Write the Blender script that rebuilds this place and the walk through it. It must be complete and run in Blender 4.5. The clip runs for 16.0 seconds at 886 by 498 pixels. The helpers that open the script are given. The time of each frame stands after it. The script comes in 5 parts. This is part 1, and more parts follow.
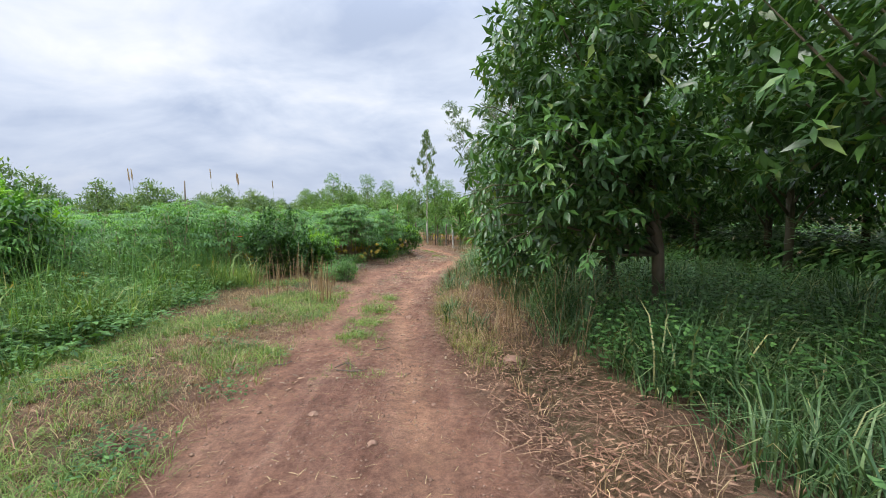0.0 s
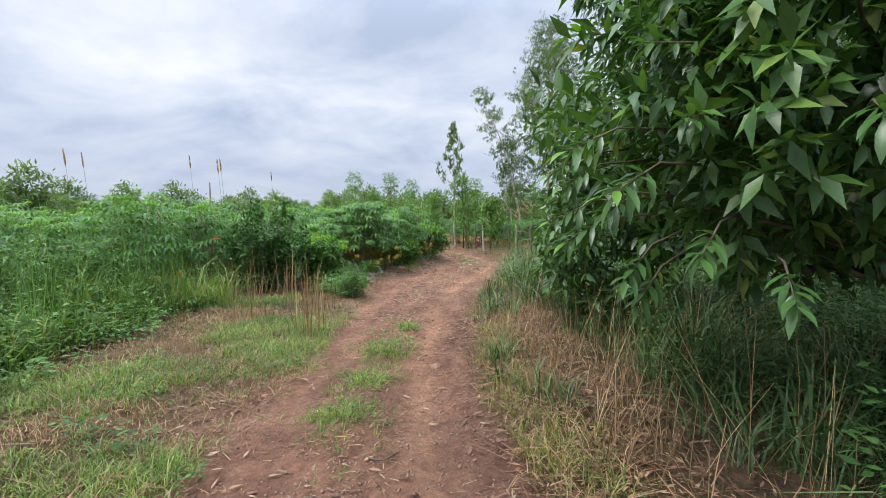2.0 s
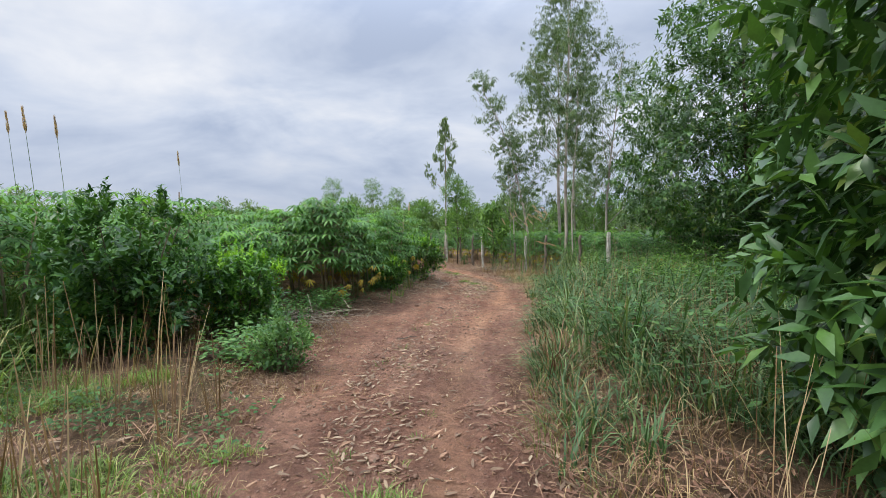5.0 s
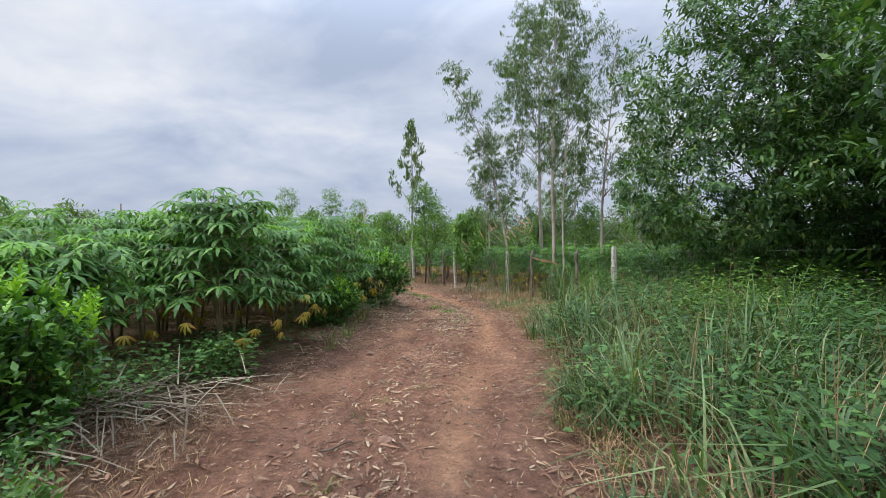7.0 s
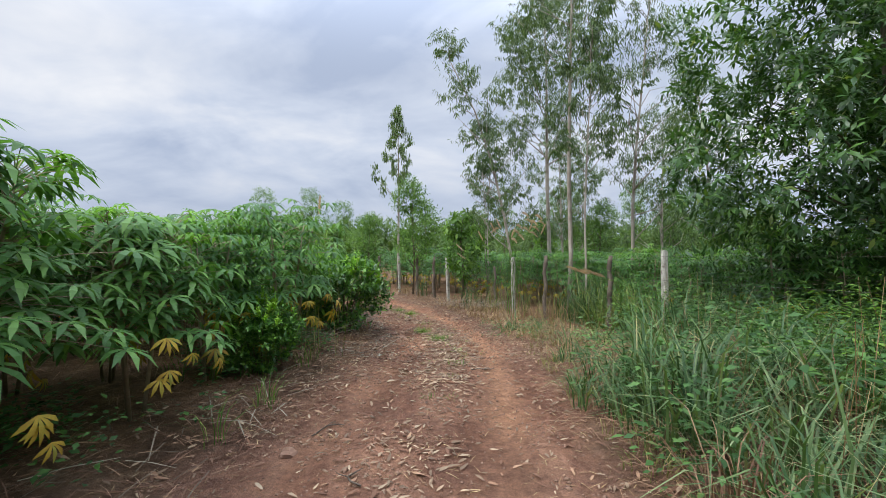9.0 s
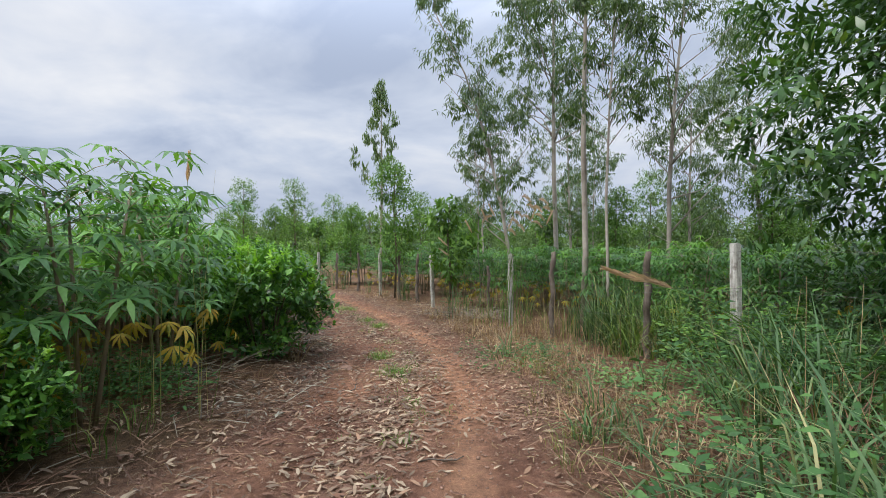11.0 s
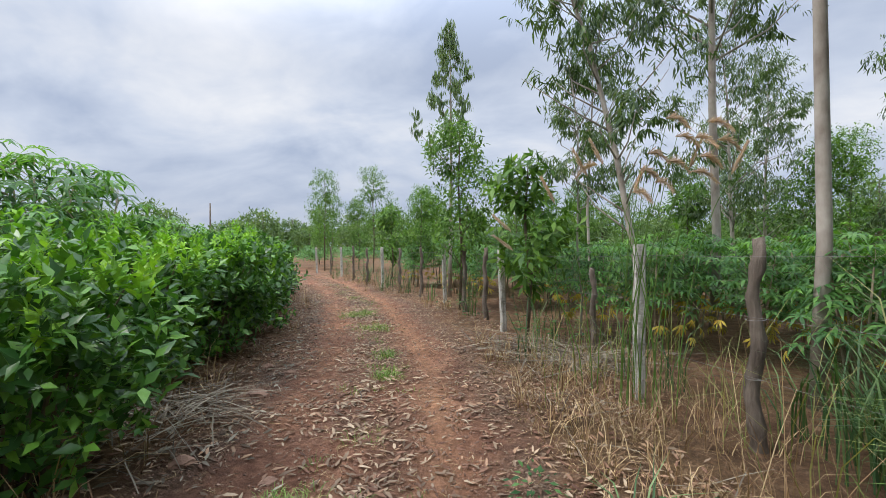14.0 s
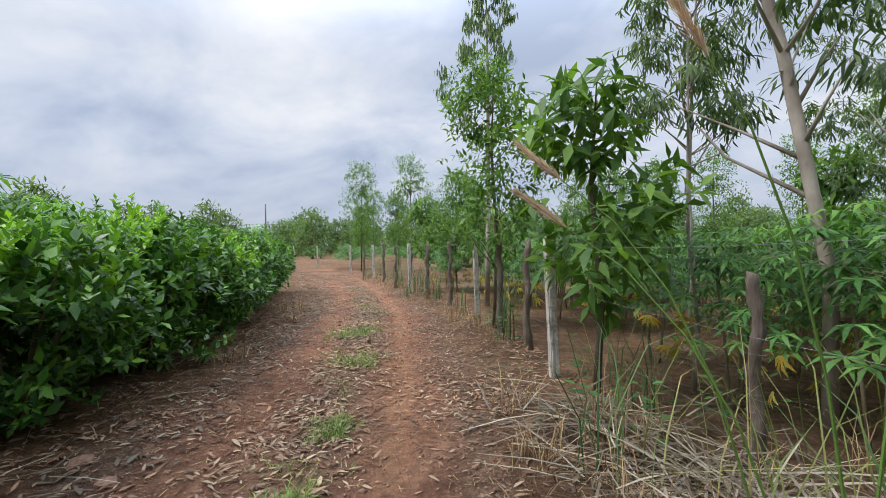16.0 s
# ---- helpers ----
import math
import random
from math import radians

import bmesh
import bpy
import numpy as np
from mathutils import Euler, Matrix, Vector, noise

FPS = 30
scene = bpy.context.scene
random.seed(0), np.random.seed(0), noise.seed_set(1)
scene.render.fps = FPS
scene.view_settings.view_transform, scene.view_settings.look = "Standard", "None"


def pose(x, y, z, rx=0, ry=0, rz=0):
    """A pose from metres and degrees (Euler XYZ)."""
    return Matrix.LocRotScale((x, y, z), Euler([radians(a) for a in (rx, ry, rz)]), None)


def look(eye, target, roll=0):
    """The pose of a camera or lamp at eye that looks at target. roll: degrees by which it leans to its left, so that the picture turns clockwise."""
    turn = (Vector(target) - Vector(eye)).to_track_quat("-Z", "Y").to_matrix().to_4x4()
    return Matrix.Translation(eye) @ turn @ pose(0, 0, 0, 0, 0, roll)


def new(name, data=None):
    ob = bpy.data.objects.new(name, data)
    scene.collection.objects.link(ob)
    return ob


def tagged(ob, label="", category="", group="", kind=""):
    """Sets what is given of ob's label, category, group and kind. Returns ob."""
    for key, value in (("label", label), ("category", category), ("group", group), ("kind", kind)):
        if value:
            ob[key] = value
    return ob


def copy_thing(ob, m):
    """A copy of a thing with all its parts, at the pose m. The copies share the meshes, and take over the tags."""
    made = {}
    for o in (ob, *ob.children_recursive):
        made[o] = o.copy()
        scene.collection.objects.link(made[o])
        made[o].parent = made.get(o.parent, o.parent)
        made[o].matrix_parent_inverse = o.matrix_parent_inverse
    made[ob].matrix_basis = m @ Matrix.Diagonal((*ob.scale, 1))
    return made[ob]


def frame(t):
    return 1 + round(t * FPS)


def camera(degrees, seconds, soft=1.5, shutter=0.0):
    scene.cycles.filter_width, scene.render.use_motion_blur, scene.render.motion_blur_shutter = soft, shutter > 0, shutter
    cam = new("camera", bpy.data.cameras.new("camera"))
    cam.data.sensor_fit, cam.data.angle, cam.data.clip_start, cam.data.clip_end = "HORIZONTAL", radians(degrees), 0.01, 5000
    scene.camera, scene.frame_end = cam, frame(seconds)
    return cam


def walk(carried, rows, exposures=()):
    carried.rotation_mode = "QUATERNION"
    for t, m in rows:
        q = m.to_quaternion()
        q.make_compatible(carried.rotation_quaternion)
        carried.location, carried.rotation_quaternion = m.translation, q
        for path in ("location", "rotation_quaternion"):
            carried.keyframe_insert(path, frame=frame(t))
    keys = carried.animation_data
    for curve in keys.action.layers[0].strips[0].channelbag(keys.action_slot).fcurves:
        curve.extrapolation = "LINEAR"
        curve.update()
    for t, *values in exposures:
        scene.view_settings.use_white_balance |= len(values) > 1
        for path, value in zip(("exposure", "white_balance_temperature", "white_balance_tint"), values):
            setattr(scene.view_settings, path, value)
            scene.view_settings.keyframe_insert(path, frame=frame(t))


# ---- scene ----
cam = camera(90.3, 16.0, soft=0.5)
METRES, EYE, TILT, LEAN, TURN = 21.6, 1.62, -4.6, 0.0, 0.0
ROWS = [
    (0.0, 0.0, 0.0, 0.0, 0.0, 0.0, -0.0),
    (0.5, -0.0037, 0.0285, 0.0002, 1.41, 0.09, -0.01),
    (1.0, -0.0055, 0.0587, 0.0008, 2.01, 0.16, -0.02),
    (1.5, -0.0097, 0.0907, 0.0023, 2.56, 0.22, -0.06),
    (2.0, -0.0101, 0.1211, 0.0038, 3.25, 0.24, -0.06),
    (2.5, -0.0138, 0.1518, 0.0043, 3.69, 0.37, -0.11),
    (3.0, -0.0146, 0.1812, 0.0051, 3.8, 0.44, -0.02),
    (3.5, -0.0191, 0.2126, 0.0064, 3.78, 0.57, -0.03),
    (4.0, -0.0251, 0.2445, 0.0076, 3.48, 0.86, -0.0),
    (6.5, -0.0356, 0.3938, 0.0173, -2.49, 3.59, 0.3),
    (7.0, -0.035, 0.4273, 0.0185, -3.04, 3.93, 0.35),
    (7.5, -0.0332, 0.4588, 0.0201, -3.54, 4.22, 0.33),
    (8.0, -0.0338, 0.4923, 0.022, -3.94, 4.44, 0.36),
    (8.5, -0.031, 0.5226, 0.0245, -4.04, 4.56, 0.35),
    (9.0, -0.0263, 0.5526, 0.0262, -4.11, 4.71, 0.39),
    (11.5, 0.0156, 0.6958, 0.0336, -3.3, 4.42, -0.07),
    (12.0, 0.0237, 0.7279, 0.036, -1.33, 4.29, -0.19),
    (12.5, 0.0251, 0.7598, 0.0368, -0.05, 4.23, -0.18),
    (13.0, 0.0321, 0.7915, 0.0388, 3.22, 4.19, -0.39),
    (13.5, 0.0362, 0.8226, 0.0407, 7.86, 4.11, -0.69),
    (14.0, 0.0429, 0.8544, 0.0421, 10.38, 4.03, -0.71),
    (14.5, 0.0454, 0.8869, 0.0432, 12.27, 3.98, -0.76),
    (15.0, 0.0471, 0.9195, 0.0447, 14.21, 3.92, -0.86),
    (15.5, 0.0457, 0.9535, 0.0455, 16.26, 3.96, -0.91),
    (16.0, 0.0408, 0.9865, 0.047, 17.74, 3.9, -0.93),
]
walk(cam, [(t, pose(0, 0, EYE, TILT, LEAN, TURN) @ pose(METRES * x, METRES * y, METRES * z, 90 + pitch, roll, yaw)) for t, x, y, z, yaw, pitch, roll in ROWS],
     exposures=[(0, 0.24), (3, 0.17), (6.5, -0.02), (9, 0.03), (11.5, -0.02), (13, -0.01), (16, 0.02)])

# ---- world: an overcast sky with a soft sun ----
SUN_ELEVATION, SUN_ROTATION = radians(55), radians(-115)


def make_world():
    world = bpy.data.worlds.new("overcast_sky")
    scene.world = world
    world.use_nodes = True
    nt = world.node_tree
    nt.nodes.clear()
    out, bg = nt.nodes.new("ShaderNodeOutputWorld"), nt.nodes.new("ShaderNodeBackground")
    sky = nt.nodes.new("ShaderNodeTexSky")
    sky.sky_type, sky.sun_disc = "NISHITA", False
    sky.sun_elevation, sky.sun_rotation = SUN_ELEVATION, SUN_ROTATION
    sky.dust_density, sky.ozone_density = 3.0, 2.0
    dim = nt.nodes.new("ShaderNodeMixRGB")
    dim.blend_type = "MULTIPLY"
    dim.inputs[0].default_value = 1.0
    dim.inputs[2].default_value = (0.08, 0.08, 0.08, 1)
    nt.links.new(sky.outputs[0], dim.inputs[1])
    # cloud sheet: the direction laid onto a flat ceiling
    tc, sep = nt.nodes.new("ShaderNodeTexCoord"), nt.nodes.new("ShaderNodeSeparateXYZ")
    nt.links.new(tc.outputs["Generated"], sep.inputs[0])

    def calc(op, a, b=None, clamp=False):
        n = nt.nodes.new("ShaderNodeMath")
        n.operation, n.use_clamp = op, clamp
        for i, v in enumerate((a, b)):
            if v is None:
                continue
            if isinstance(v, (int, float)):
                n.inputs[i].default_value = v
            else:
                nt.links.new(v, n.inputs[i])
        return n.outputs[0]

    h = calc("ADD", calc("MAXIMUM", sep.outputs[2], 0.0), 0.3)
    comb = nt.nodes.new("ShaderNodeCombineXYZ")
    nt.links.new(calc("DIVIDE", sep.outputs[0], h), comb.inputs[0])
    nt.links.new(calc("DIVIDE", sep.outputs[1], h), comb.inputs[1])

    def cloud(scale, detail, distortion, shift):
        m = nt.nodes.new("ShaderNodeMapping")
        m.inputs["Location"].default_value = (shift, shift * 0.7, 0)
        m.inputs["Rotation"].default_value = (0, 0, 0.5)
        m.inputs["Scale"].default_value = (scale, scale * 1.25, 1)
        n = nt.nodes.new("ShaderNodeTexNoise")
        n.inputs["Scale"].default_value, n.inputs["Detail"].default_value = 1.0, detail
        n.inputs["Roughness"].default_value, n.inputs["Distortion"].default_value = 0.55, distortion
        nt.links.new(comb.outputs[0], m.inputs[0])
        nt.links.new(m.outputs[0], n.inputs["Vector"])
        return n.outputs[0]

    both = calc("ADD", calc("MULTIPLY", cloud(1.1, 5.0, 0.6, 3.1), 0.7), calc("MULTIPLY", cloud(3.2, 6.0, 0.4, 7.7), 0.3))
    ramp = nt.nodes.new("ShaderNodeValToRGB")
    e = ramp.color_ramp.elements
    e[0].position, e[0].color = 0.37, (0.47, 0.55, 0.72, 1)
    e[1].position, e[1].color = 0.67, (0.93, 0.95, 1.0, 1)
    mid = ramp.color_ramp.elements.new(0.5)
    mid.color = (0.66, 0.73, 0.87, 1)
    nt.links.new(both, ramp.inputs[0])
    # towards the horizon the sheet is thicker and bluer
    low = nt.nodes.new("ShaderNodeMapRange")
    low.inputs["From Min"].default_value, low.inputs["From Max"].default_value = 0.0, 0.22
    low.inputs["To Min"].default_value, low.inputs["To Max"].default_value = 0.75, 0.0
    nt.links.new(sep.outputs[2], low.inputs[0])
    haze = nt.nodes.new("ShaderNodeMixRGB")
    haze.inputs[2].default_value = (0.43, 0.50, 0.66, 1)
    nt.links.new(low.outputs[0], haze.inputs[0])
    nt.links.new(ramp.outputs[0], haze.inputs[1])
    mix = nt.nodes.new("ShaderNodeMixRGB")
    mix.inputs[0].default_value = 0.9
    nt.links.new(dim.outputs[0], mix.inputs[1])
    nt.links.new(haze.outputs[0], mix.inputs[2])
    # an overcast sky is brightest overhead
    high = nt.nodes.new("ShaderNodeMapRange")
    high.interpolation_type = "SMOOTHSTEP"
    high.inputs["From Min"].default_value, high.inputs["From Max"].default_value = 0.35, 0.95
    high.inputs["To Min"].default_value, high.inputs["To Max"].default_value = 1.0, 4.2
    nt.links.new(sep.outputs[2], high.inputs[0])
    lift = nt.nodes.new("ShaderNodeMixRGB")
    lift.blend_type = "MULTIPLY"
    lift.inputs[0].default_value = 1.0
    nt.links.new(mix.outputs[0], lift.inputs[1])
    nt.links.new(high.outputs[0], lift.inputs[2])
    nt.links.new(lift.outputs[0], bg.inputs[0])
    bg.inputs[1].default_value = 1.0
    nt.links.new(bg.outputs[0], out.inputs[0])


make_world()
sun = new("sun", bpy.data.lights.new("sun", "SUN"))
sun.data.energy, sun.data.angle, sun.data.color = 2.85, radians(24), (1.0, 0.96, 0.9)
SUN_WAY = Vector((math.sin(SUN_ROTATION) * math.cos(SUN_ELEVATION), math.cos(SUN_ROTATION) * math.cos(SUN_ELEVATION), math.sin(SUN_ELEVATION)))
sun.matrix_world = look(SUN_WAY * 40, (0, 0, 0))


# ---- materials ----
class Shader:
    """A node material with a few shorthands."""

    def __init__(self, name):
        self.mat = bpy.data.materials.new(name)
        self.mat.use_nodes = True
        self.nt = self.mat.node_tree
        self.bsdf = self.nt.nodes["Principled BSDF"]
        self.out = self.nt.nodes["Material Output"]
        self.coord = self.node("ShaderNodeTexCoord").outputs["Object"]

    def node(self, kind):
        return self.nt.nodes.new(kind)

    def link(self, a, b):
        self.nt.links.new(a, b)

    def noise(self, scale, detail=4.0, rough=0.6, stretch=None, world=False):
        n = self.node("ShaderNodeTexNoise")
        n.inputs["Scale"].default_value, n.inputs["Detail"].default_value, n.inputs["Roughness"].default_value = scale, detail, rough
        vec = self.node("ShaderNodeNewGeometry").outputs["Position"] if world else self.coord
        if stretch:
            m = self.node("ShaderNodeMapping")
            m.inputs["Scale"].default_value = stretch
            self.link(vec, m.inputs[0])
            vec = m.outputs[0]
        self.link(vec, n.inputs["Vector"])
        return n.outputs[0]

    def ramp(self, fac, *stops):
        r = self.node("ShaderNodeValToRGB")
        els = r.color_ramp.elements
        while len(els) < len(stops):
            els.new(0.5)
        for el, (p, c) in zip(els, stops):
            el.position, el.color = p, (*c, 1) if len(c) == 3 else c
        self.link(fac, r.inputs[0])
        return r.outputs[0]

    def mix(self, fac, a, b, blend="MIX"):
        m = self.node("ShaderNodeMixRGB")
        m.blend_type = blend
        for i, v in enumerate((fac, a, b)):
            if isinstance(v, (int, float)):
                m.inputs[i].default_value = v
            elif isinstance(v, tuple):
                m.inputs[i].default_value = (*v, 1)
            else:
                self.link(v, m.inputs[i])
        return m.outputs[0]

    def bump(self, height, strength, distance):
        b = self.node("ShaderNodeBump")
        b.inputs["Strength"].default_value, b.inputs["Distance"].default_value = strength, distance
        self.link(height, b.inputs["Height"])
        self.link(b.outputs[0], self.bsdf.inputs["Normal"])

    def done(self, color, rough=0.8, spec=0.3):
        if isinstance(color, tuple):
            self.bsdf.inputs["Base Color"].default_value = (*color, 1)
        else:
            self.link(color, self.bsdf.inputs["Base Color"])
        self.bsdf.inputs["Roughness"].default_value = rough
        self.bsdf.inputs["Specular IOR Level"].default_value = spec
        return self.mat


def leaf_material(name, dark, mid, light, rough=0.55, glow=0.28, patch=1.5, spec=0.25, odd=None):
    """Leaves: each island has its own shade; light passes through the blade."""
    s = Shader(name)
    geo = s.node("ShaderNodeNewGeometry")
    own = s.ramp(geo.outputs["Random Per Island"], (0.0, dark), (0.55, mid), (0.93, light), (1.0, odd or light))
    large = s.ramp(s.noise(patch, 2.0, world=True), (0.3, (0.72, 0.76, 0.72)), (0.7, (1.2, 1.18, 1.05)))
    fine = s.ramp(s.noise(60.0, 3.0), (0.3, (0.86, 0.86, 0.86)), (0.75, (1.1, 1.1, 1.1)))
    col = s.mix(1.0, s.mix(1.0, own, large, "MULTIPLY"), fine, "MULTIPLY")
    s.done(col, rough, spec)
    tr, mx = s.node("ShaderNodeBsdfTranslucent"), s.node("ShaderNodeMixShader")
    s.link(s.mix(1.0, col, (1.25, 1.3, 0.5), "MULTIPLY"), tr.inputs[0])
    mx.inputs[0].default_value = glow
    s.link(s.bsdf.outputs[0], mx.inputs[1])
    s.link(tr.outputs[0], mx.inputs[2])
    s.link(mx.outputs[0], s.out.inputs[0])
    return s.mat


def bark_material(name, dark, light, scale=14.0, stretch=(1, 1, 0.18), depth=0.01):
    s = Shader(name)
    grain = s.noise(scale, 6.0, 0.7, stretch)
    col = s.mix(0.6, s.ramp(grain, (0.3, dark), (0.7, light)), s.ramp(s.noise(2.2, 3.0), (0.35, dark), (0.65, light)))
    s.bump(grain, 0.8, depth)
    return s.done(col, 0.85, 0.2)


def ground_material():
    s = Shader("red_earth")
    bare, turf, worn = s.node("ShaderNodeAttribute"), s.node("ShaderNodeAttribute"), s.node("ShaderNodeAttribute")
    bare.attribute_name, turf.attribute_name, worn.attribute_name = "track", "turf", "worn"
    mulch = s.node("ShaderNodeAttribute")
    mulch.attribute_name = "mulch"
    big, mid, fine = s.noise(0.5, 3.0), s.noise(5.0, 6.0, 0.7), s.noise(55.0, 5.0, 0.7)
    soil = s.ramp(mid, (0.25, (0.13, 0.078, 0.05)), (0.5, (0.24, 0.148, 0.097)), (0.75, (0.37, 0.255, 0.175)))
    track = s.ramp(s.noise(2.2, 5.0, 0.65, (1.6, 0.35, 1)), (0.3, (0.215, 0.113, 0.076)), (0.5, (0.335, 0.181, 0.125)), (0.75, (0.48, 0.285, 0.2)))
    green = s.ramp(mid, (0.3, (0.06, 0.062, 0.025)), (0.65, (0.13, 0.12, 0.05)))
    col = s.mix(turf.outputs["Fac"], soil, green)
    sand = s.ramp(s.noise(1.6, 4.0, 0.6, (2.5, 0.25, 1)), (0.3, (0.43, 0.24, 0.15)), (0.7, (0.58, 0.345, 0.22)))
    col = s.mix(bare.outputs["Fac"], col, s.mix(worn.outputs["Fac"], track, sand))
    col = s.mix(1.0, col, s.ramp(big, (0.3, (0.85, 0.86, 0.88)), (0.7, (1.12, 1.08, 1.04))), "MULTIPLY")
    col = s.mix(1.0, col, s.ramp(fine, (0.3, (0.75, 0.75, 0.75)), (0.6, (1.04, 1.04, 1.04)), (0.8, (1.25, 1.22, 1.2))), "MULTIPLY")
    col = s.mix(mulch.outputs["Fac"], col, s.ramp(s.noise(24.0, 5.0, 0.75), (0.35, (0.1, 0.07, 0.052)), (0.5, (0.2, 0.145, 0.108)), (0.68, (0.36, 0.28, 0.215))))
    # the earth grows redder towards the bend
    place, shift = s.node("ShaderNodeSeparateXYZ"), s.node("ShaderNodeMapRange")
    s.link(s.coord, place.inputs[0])
    s.link(place.outputs[1], shift.inputs[0])
    shift.inputs["From Min"].default_value, shift.inputs["From Max"].default_value = 12.0, 19.0
    col = s.mix(shift.outputs[0], col, s.mix(1.0, col, (1.0, 0.93, 0.84), "MULTIPLY"))
    damp = s.ramp(s.noise(1.1, 5.0, 0.7), (0.4, (0.76, 0.74, 0.76)), (0.56, (1.0, 1.0, 1.0)), (0.72, (1.12, 1.1, 1.08)))
    col = s.mix(1.0, col, damp, "MULTIPLY")
    grit = s.noise(190.0, 3.0, 0.8)
    col = s.mix(1.0, col, s.ramp(s.noise(13.0, 5.0, 0.75), (0.36, (0.7, 0.7, 0.72)), (0.52, (1.0, 1.0, 1.0)), (0.68, (1.28, 1.24, 1.2))), "MULTIPLY")
    col = s.mix(1.0, col, s.ramp(grit, (0.32, (0.72, 0.72, 0.72)), (0.55, (1.0, 1.0, 1.0)), (0.75, (1.4, 1.36, 1.32))), "MULTIPLY")
    h = s.mix(0.4, s.mix(0.5, mid, fine), grit)
    s.bump(h, 1.0, 0.07)
    return s.done(col, 0.95, 0.15)


def concrete_material():
    s = Shader("weathered_concrete")
    streak = s.noise(26.0, 5.0, 0.7, (1, 1, 0.1))
    blotch = s.noise(7.0, 5.0, 0.7)
    col = s.ramp(streak, (0.3, (0.2, 0.185, 0.16)), (0.5, (0.46, 0.44, 0.39)), (0.7, (0.68, 0.66, 0.6)))
    col = s.mix(s.ramp(blotch, (0.5, (0, 0, 0)), (0.66, (0.85, 0.85, 0.85))), col, (0.16, 0.13, 0.1))
    s.bump(s.mix(0.5, streak, s.noise(60.0, 4.0)), 1.0, 0.02)
    return s.done(col, 0.9, 0.2)


M_GROUND = ground_material()
M_ACACIA = leaf_material("acacia_leaf", (0.038, 0.092, 0.031), (0.064, 0.146, 0.044), (0.108, 0.22, 0.054), 0.34, 0.28, spec=0.5, odd=(0.22, 0.28, 0.07))
M_ACACIA_TIP = leaf_material("young_leaf", (0.09, 0.2, 0.035), (0.13, 0.28, 0.045), (0.18, 0.35, 0.06), 0.4, 0.34, spec=0.4)
M_SAPLING = leaf_material("young_acacia_leaf", (0.06, 0.135, 0.034), (0.108, 0.215, 0.05), (0.185, 0.325, 0.07), 0.45, 0.4)
M_BANK = leaf_material("pale_weed_leaf", (0.075, 0.165, 0.062), (0.125, 0.25, 0.088), (0.2, 0.34, 0.13), 0.5, 0.35)
M_TURF = leaf_material("low_turf", (0.09, 0.155, 0.042), (0.165, 0.25, 0.072), (0.27, 0.335, 0.12), 0.6, 0.33, odd=(0.42, 0.37, 0.19))
M_DARK_BUSH = leaf_material("dark_bush_leaf", (0.022, 0.07, 0.02), (0.045, 0.12, 0.03), (0.1, 0.22, 0.05), 0.45, 0.25, spec=0.35)
M_EUCALYPT = leaf_material("eucalyptus_leaf", (0.052, 0.095, 0.042), (0.085, 0.145, 0.058), (0.155, 0.225, 0.085), 0.4, 0.36, spec=0.4)
M_TASSEL = leaf_material("hanging_eucalyptus_leaf", (0.1, 0.155, 0.085), (0.155, 0.22, 0.12), (0.23, 0.3, 0.165), 0.5, 0.42)
M_CASSAVA = leaf_material("cassava_leaf", (0.045, 0.122, 0.04), (0.082, 0.198, 0.058), (0.15, 0.3, 0.082), 0.45, 0.34, spec=0.3)
M_CASSAVA_TIP = leaf_material("young_cassava_leaf", (0.1, 0.23, 0.045), (0.14, 0.31, 0.06), (0.2, 0.38, 0.08), 0.55, 0.38)
M_YELLOW = leaf_material("withered_cassava_leaf", (0.38, 0.24, 0.04), (0.5, 0.36, 0.06), (0.34, 0.32, 0.07), 0.6, 0.3)
M_HEDGE = leaf_material("hedge_leaf", (0.024, 0.082, 0.018), (0.062, 0.17, 0.028), (0.15, 0.32, 0.045), 0.36, 0.28, spec=0.45)
M_HEDGE_TIP = leaf_material("hedge_shoot_leaf", (0.13, 0.3, 0.035), (0.2, 0.4, 0.05), (0.3, 0.5, 0.07), 0.42, 0.36)
M_WEED = leaf_material("weed_leaf", (0.03, 0.08, 0.026), (0.055, 0.132, 0.04), (0.105, 0.215, 0.062), 0.5, 0.28)
M_GRASS = leaf_material("green_grass", (0.06, 0.13, 0.032), (0.12, 0.215, 0.05), (0.215, 0.305, 0.09), 0.55, 0.33, odd=(0.4, 0.35, 0.15))
M_VERGE = leaf_material("yellowing_grass", (0.11, 0.15, 0.045), (0.2, 0.215, 0.075), (0.36, 0.31, 0.14), 0.6, 0.3, odd=(0.45, 0.36, 0.2))
# bluish grass, its tones darkened to take in the trees' shade
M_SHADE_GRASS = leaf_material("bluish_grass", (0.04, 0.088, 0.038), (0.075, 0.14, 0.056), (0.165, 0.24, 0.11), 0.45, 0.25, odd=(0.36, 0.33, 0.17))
M_BLADE = leaf_material("grey_green_grass", (0.07, 0.125, 0.055), (0.13, 0.2, 0.09), (0.25, 0.31, 0.17), 0.45, 0.28, odd=(0.42, 0.37, 0.22))
M_STRAW = leaf_material("dry_straw", (0.16, 0.09, 0.055), (0.3, 0.19, 0.11), (0.48, 0.36, 0.22), 0.7, 0.15)
M_RUST = leaf_material("rusty_straw", (0.1, 0.048, 0.034), (0.195, 0.102, 0.071), (0.35, 0.215, 0.148), 0.75, 0.1)
M_LITTER = leaf_material("fallen_leaf", (0.12, 0.078, 0.057), (0.25, 0.172, 0.125), (0.41, 0.31, 0.23), 0.7, 0.1)
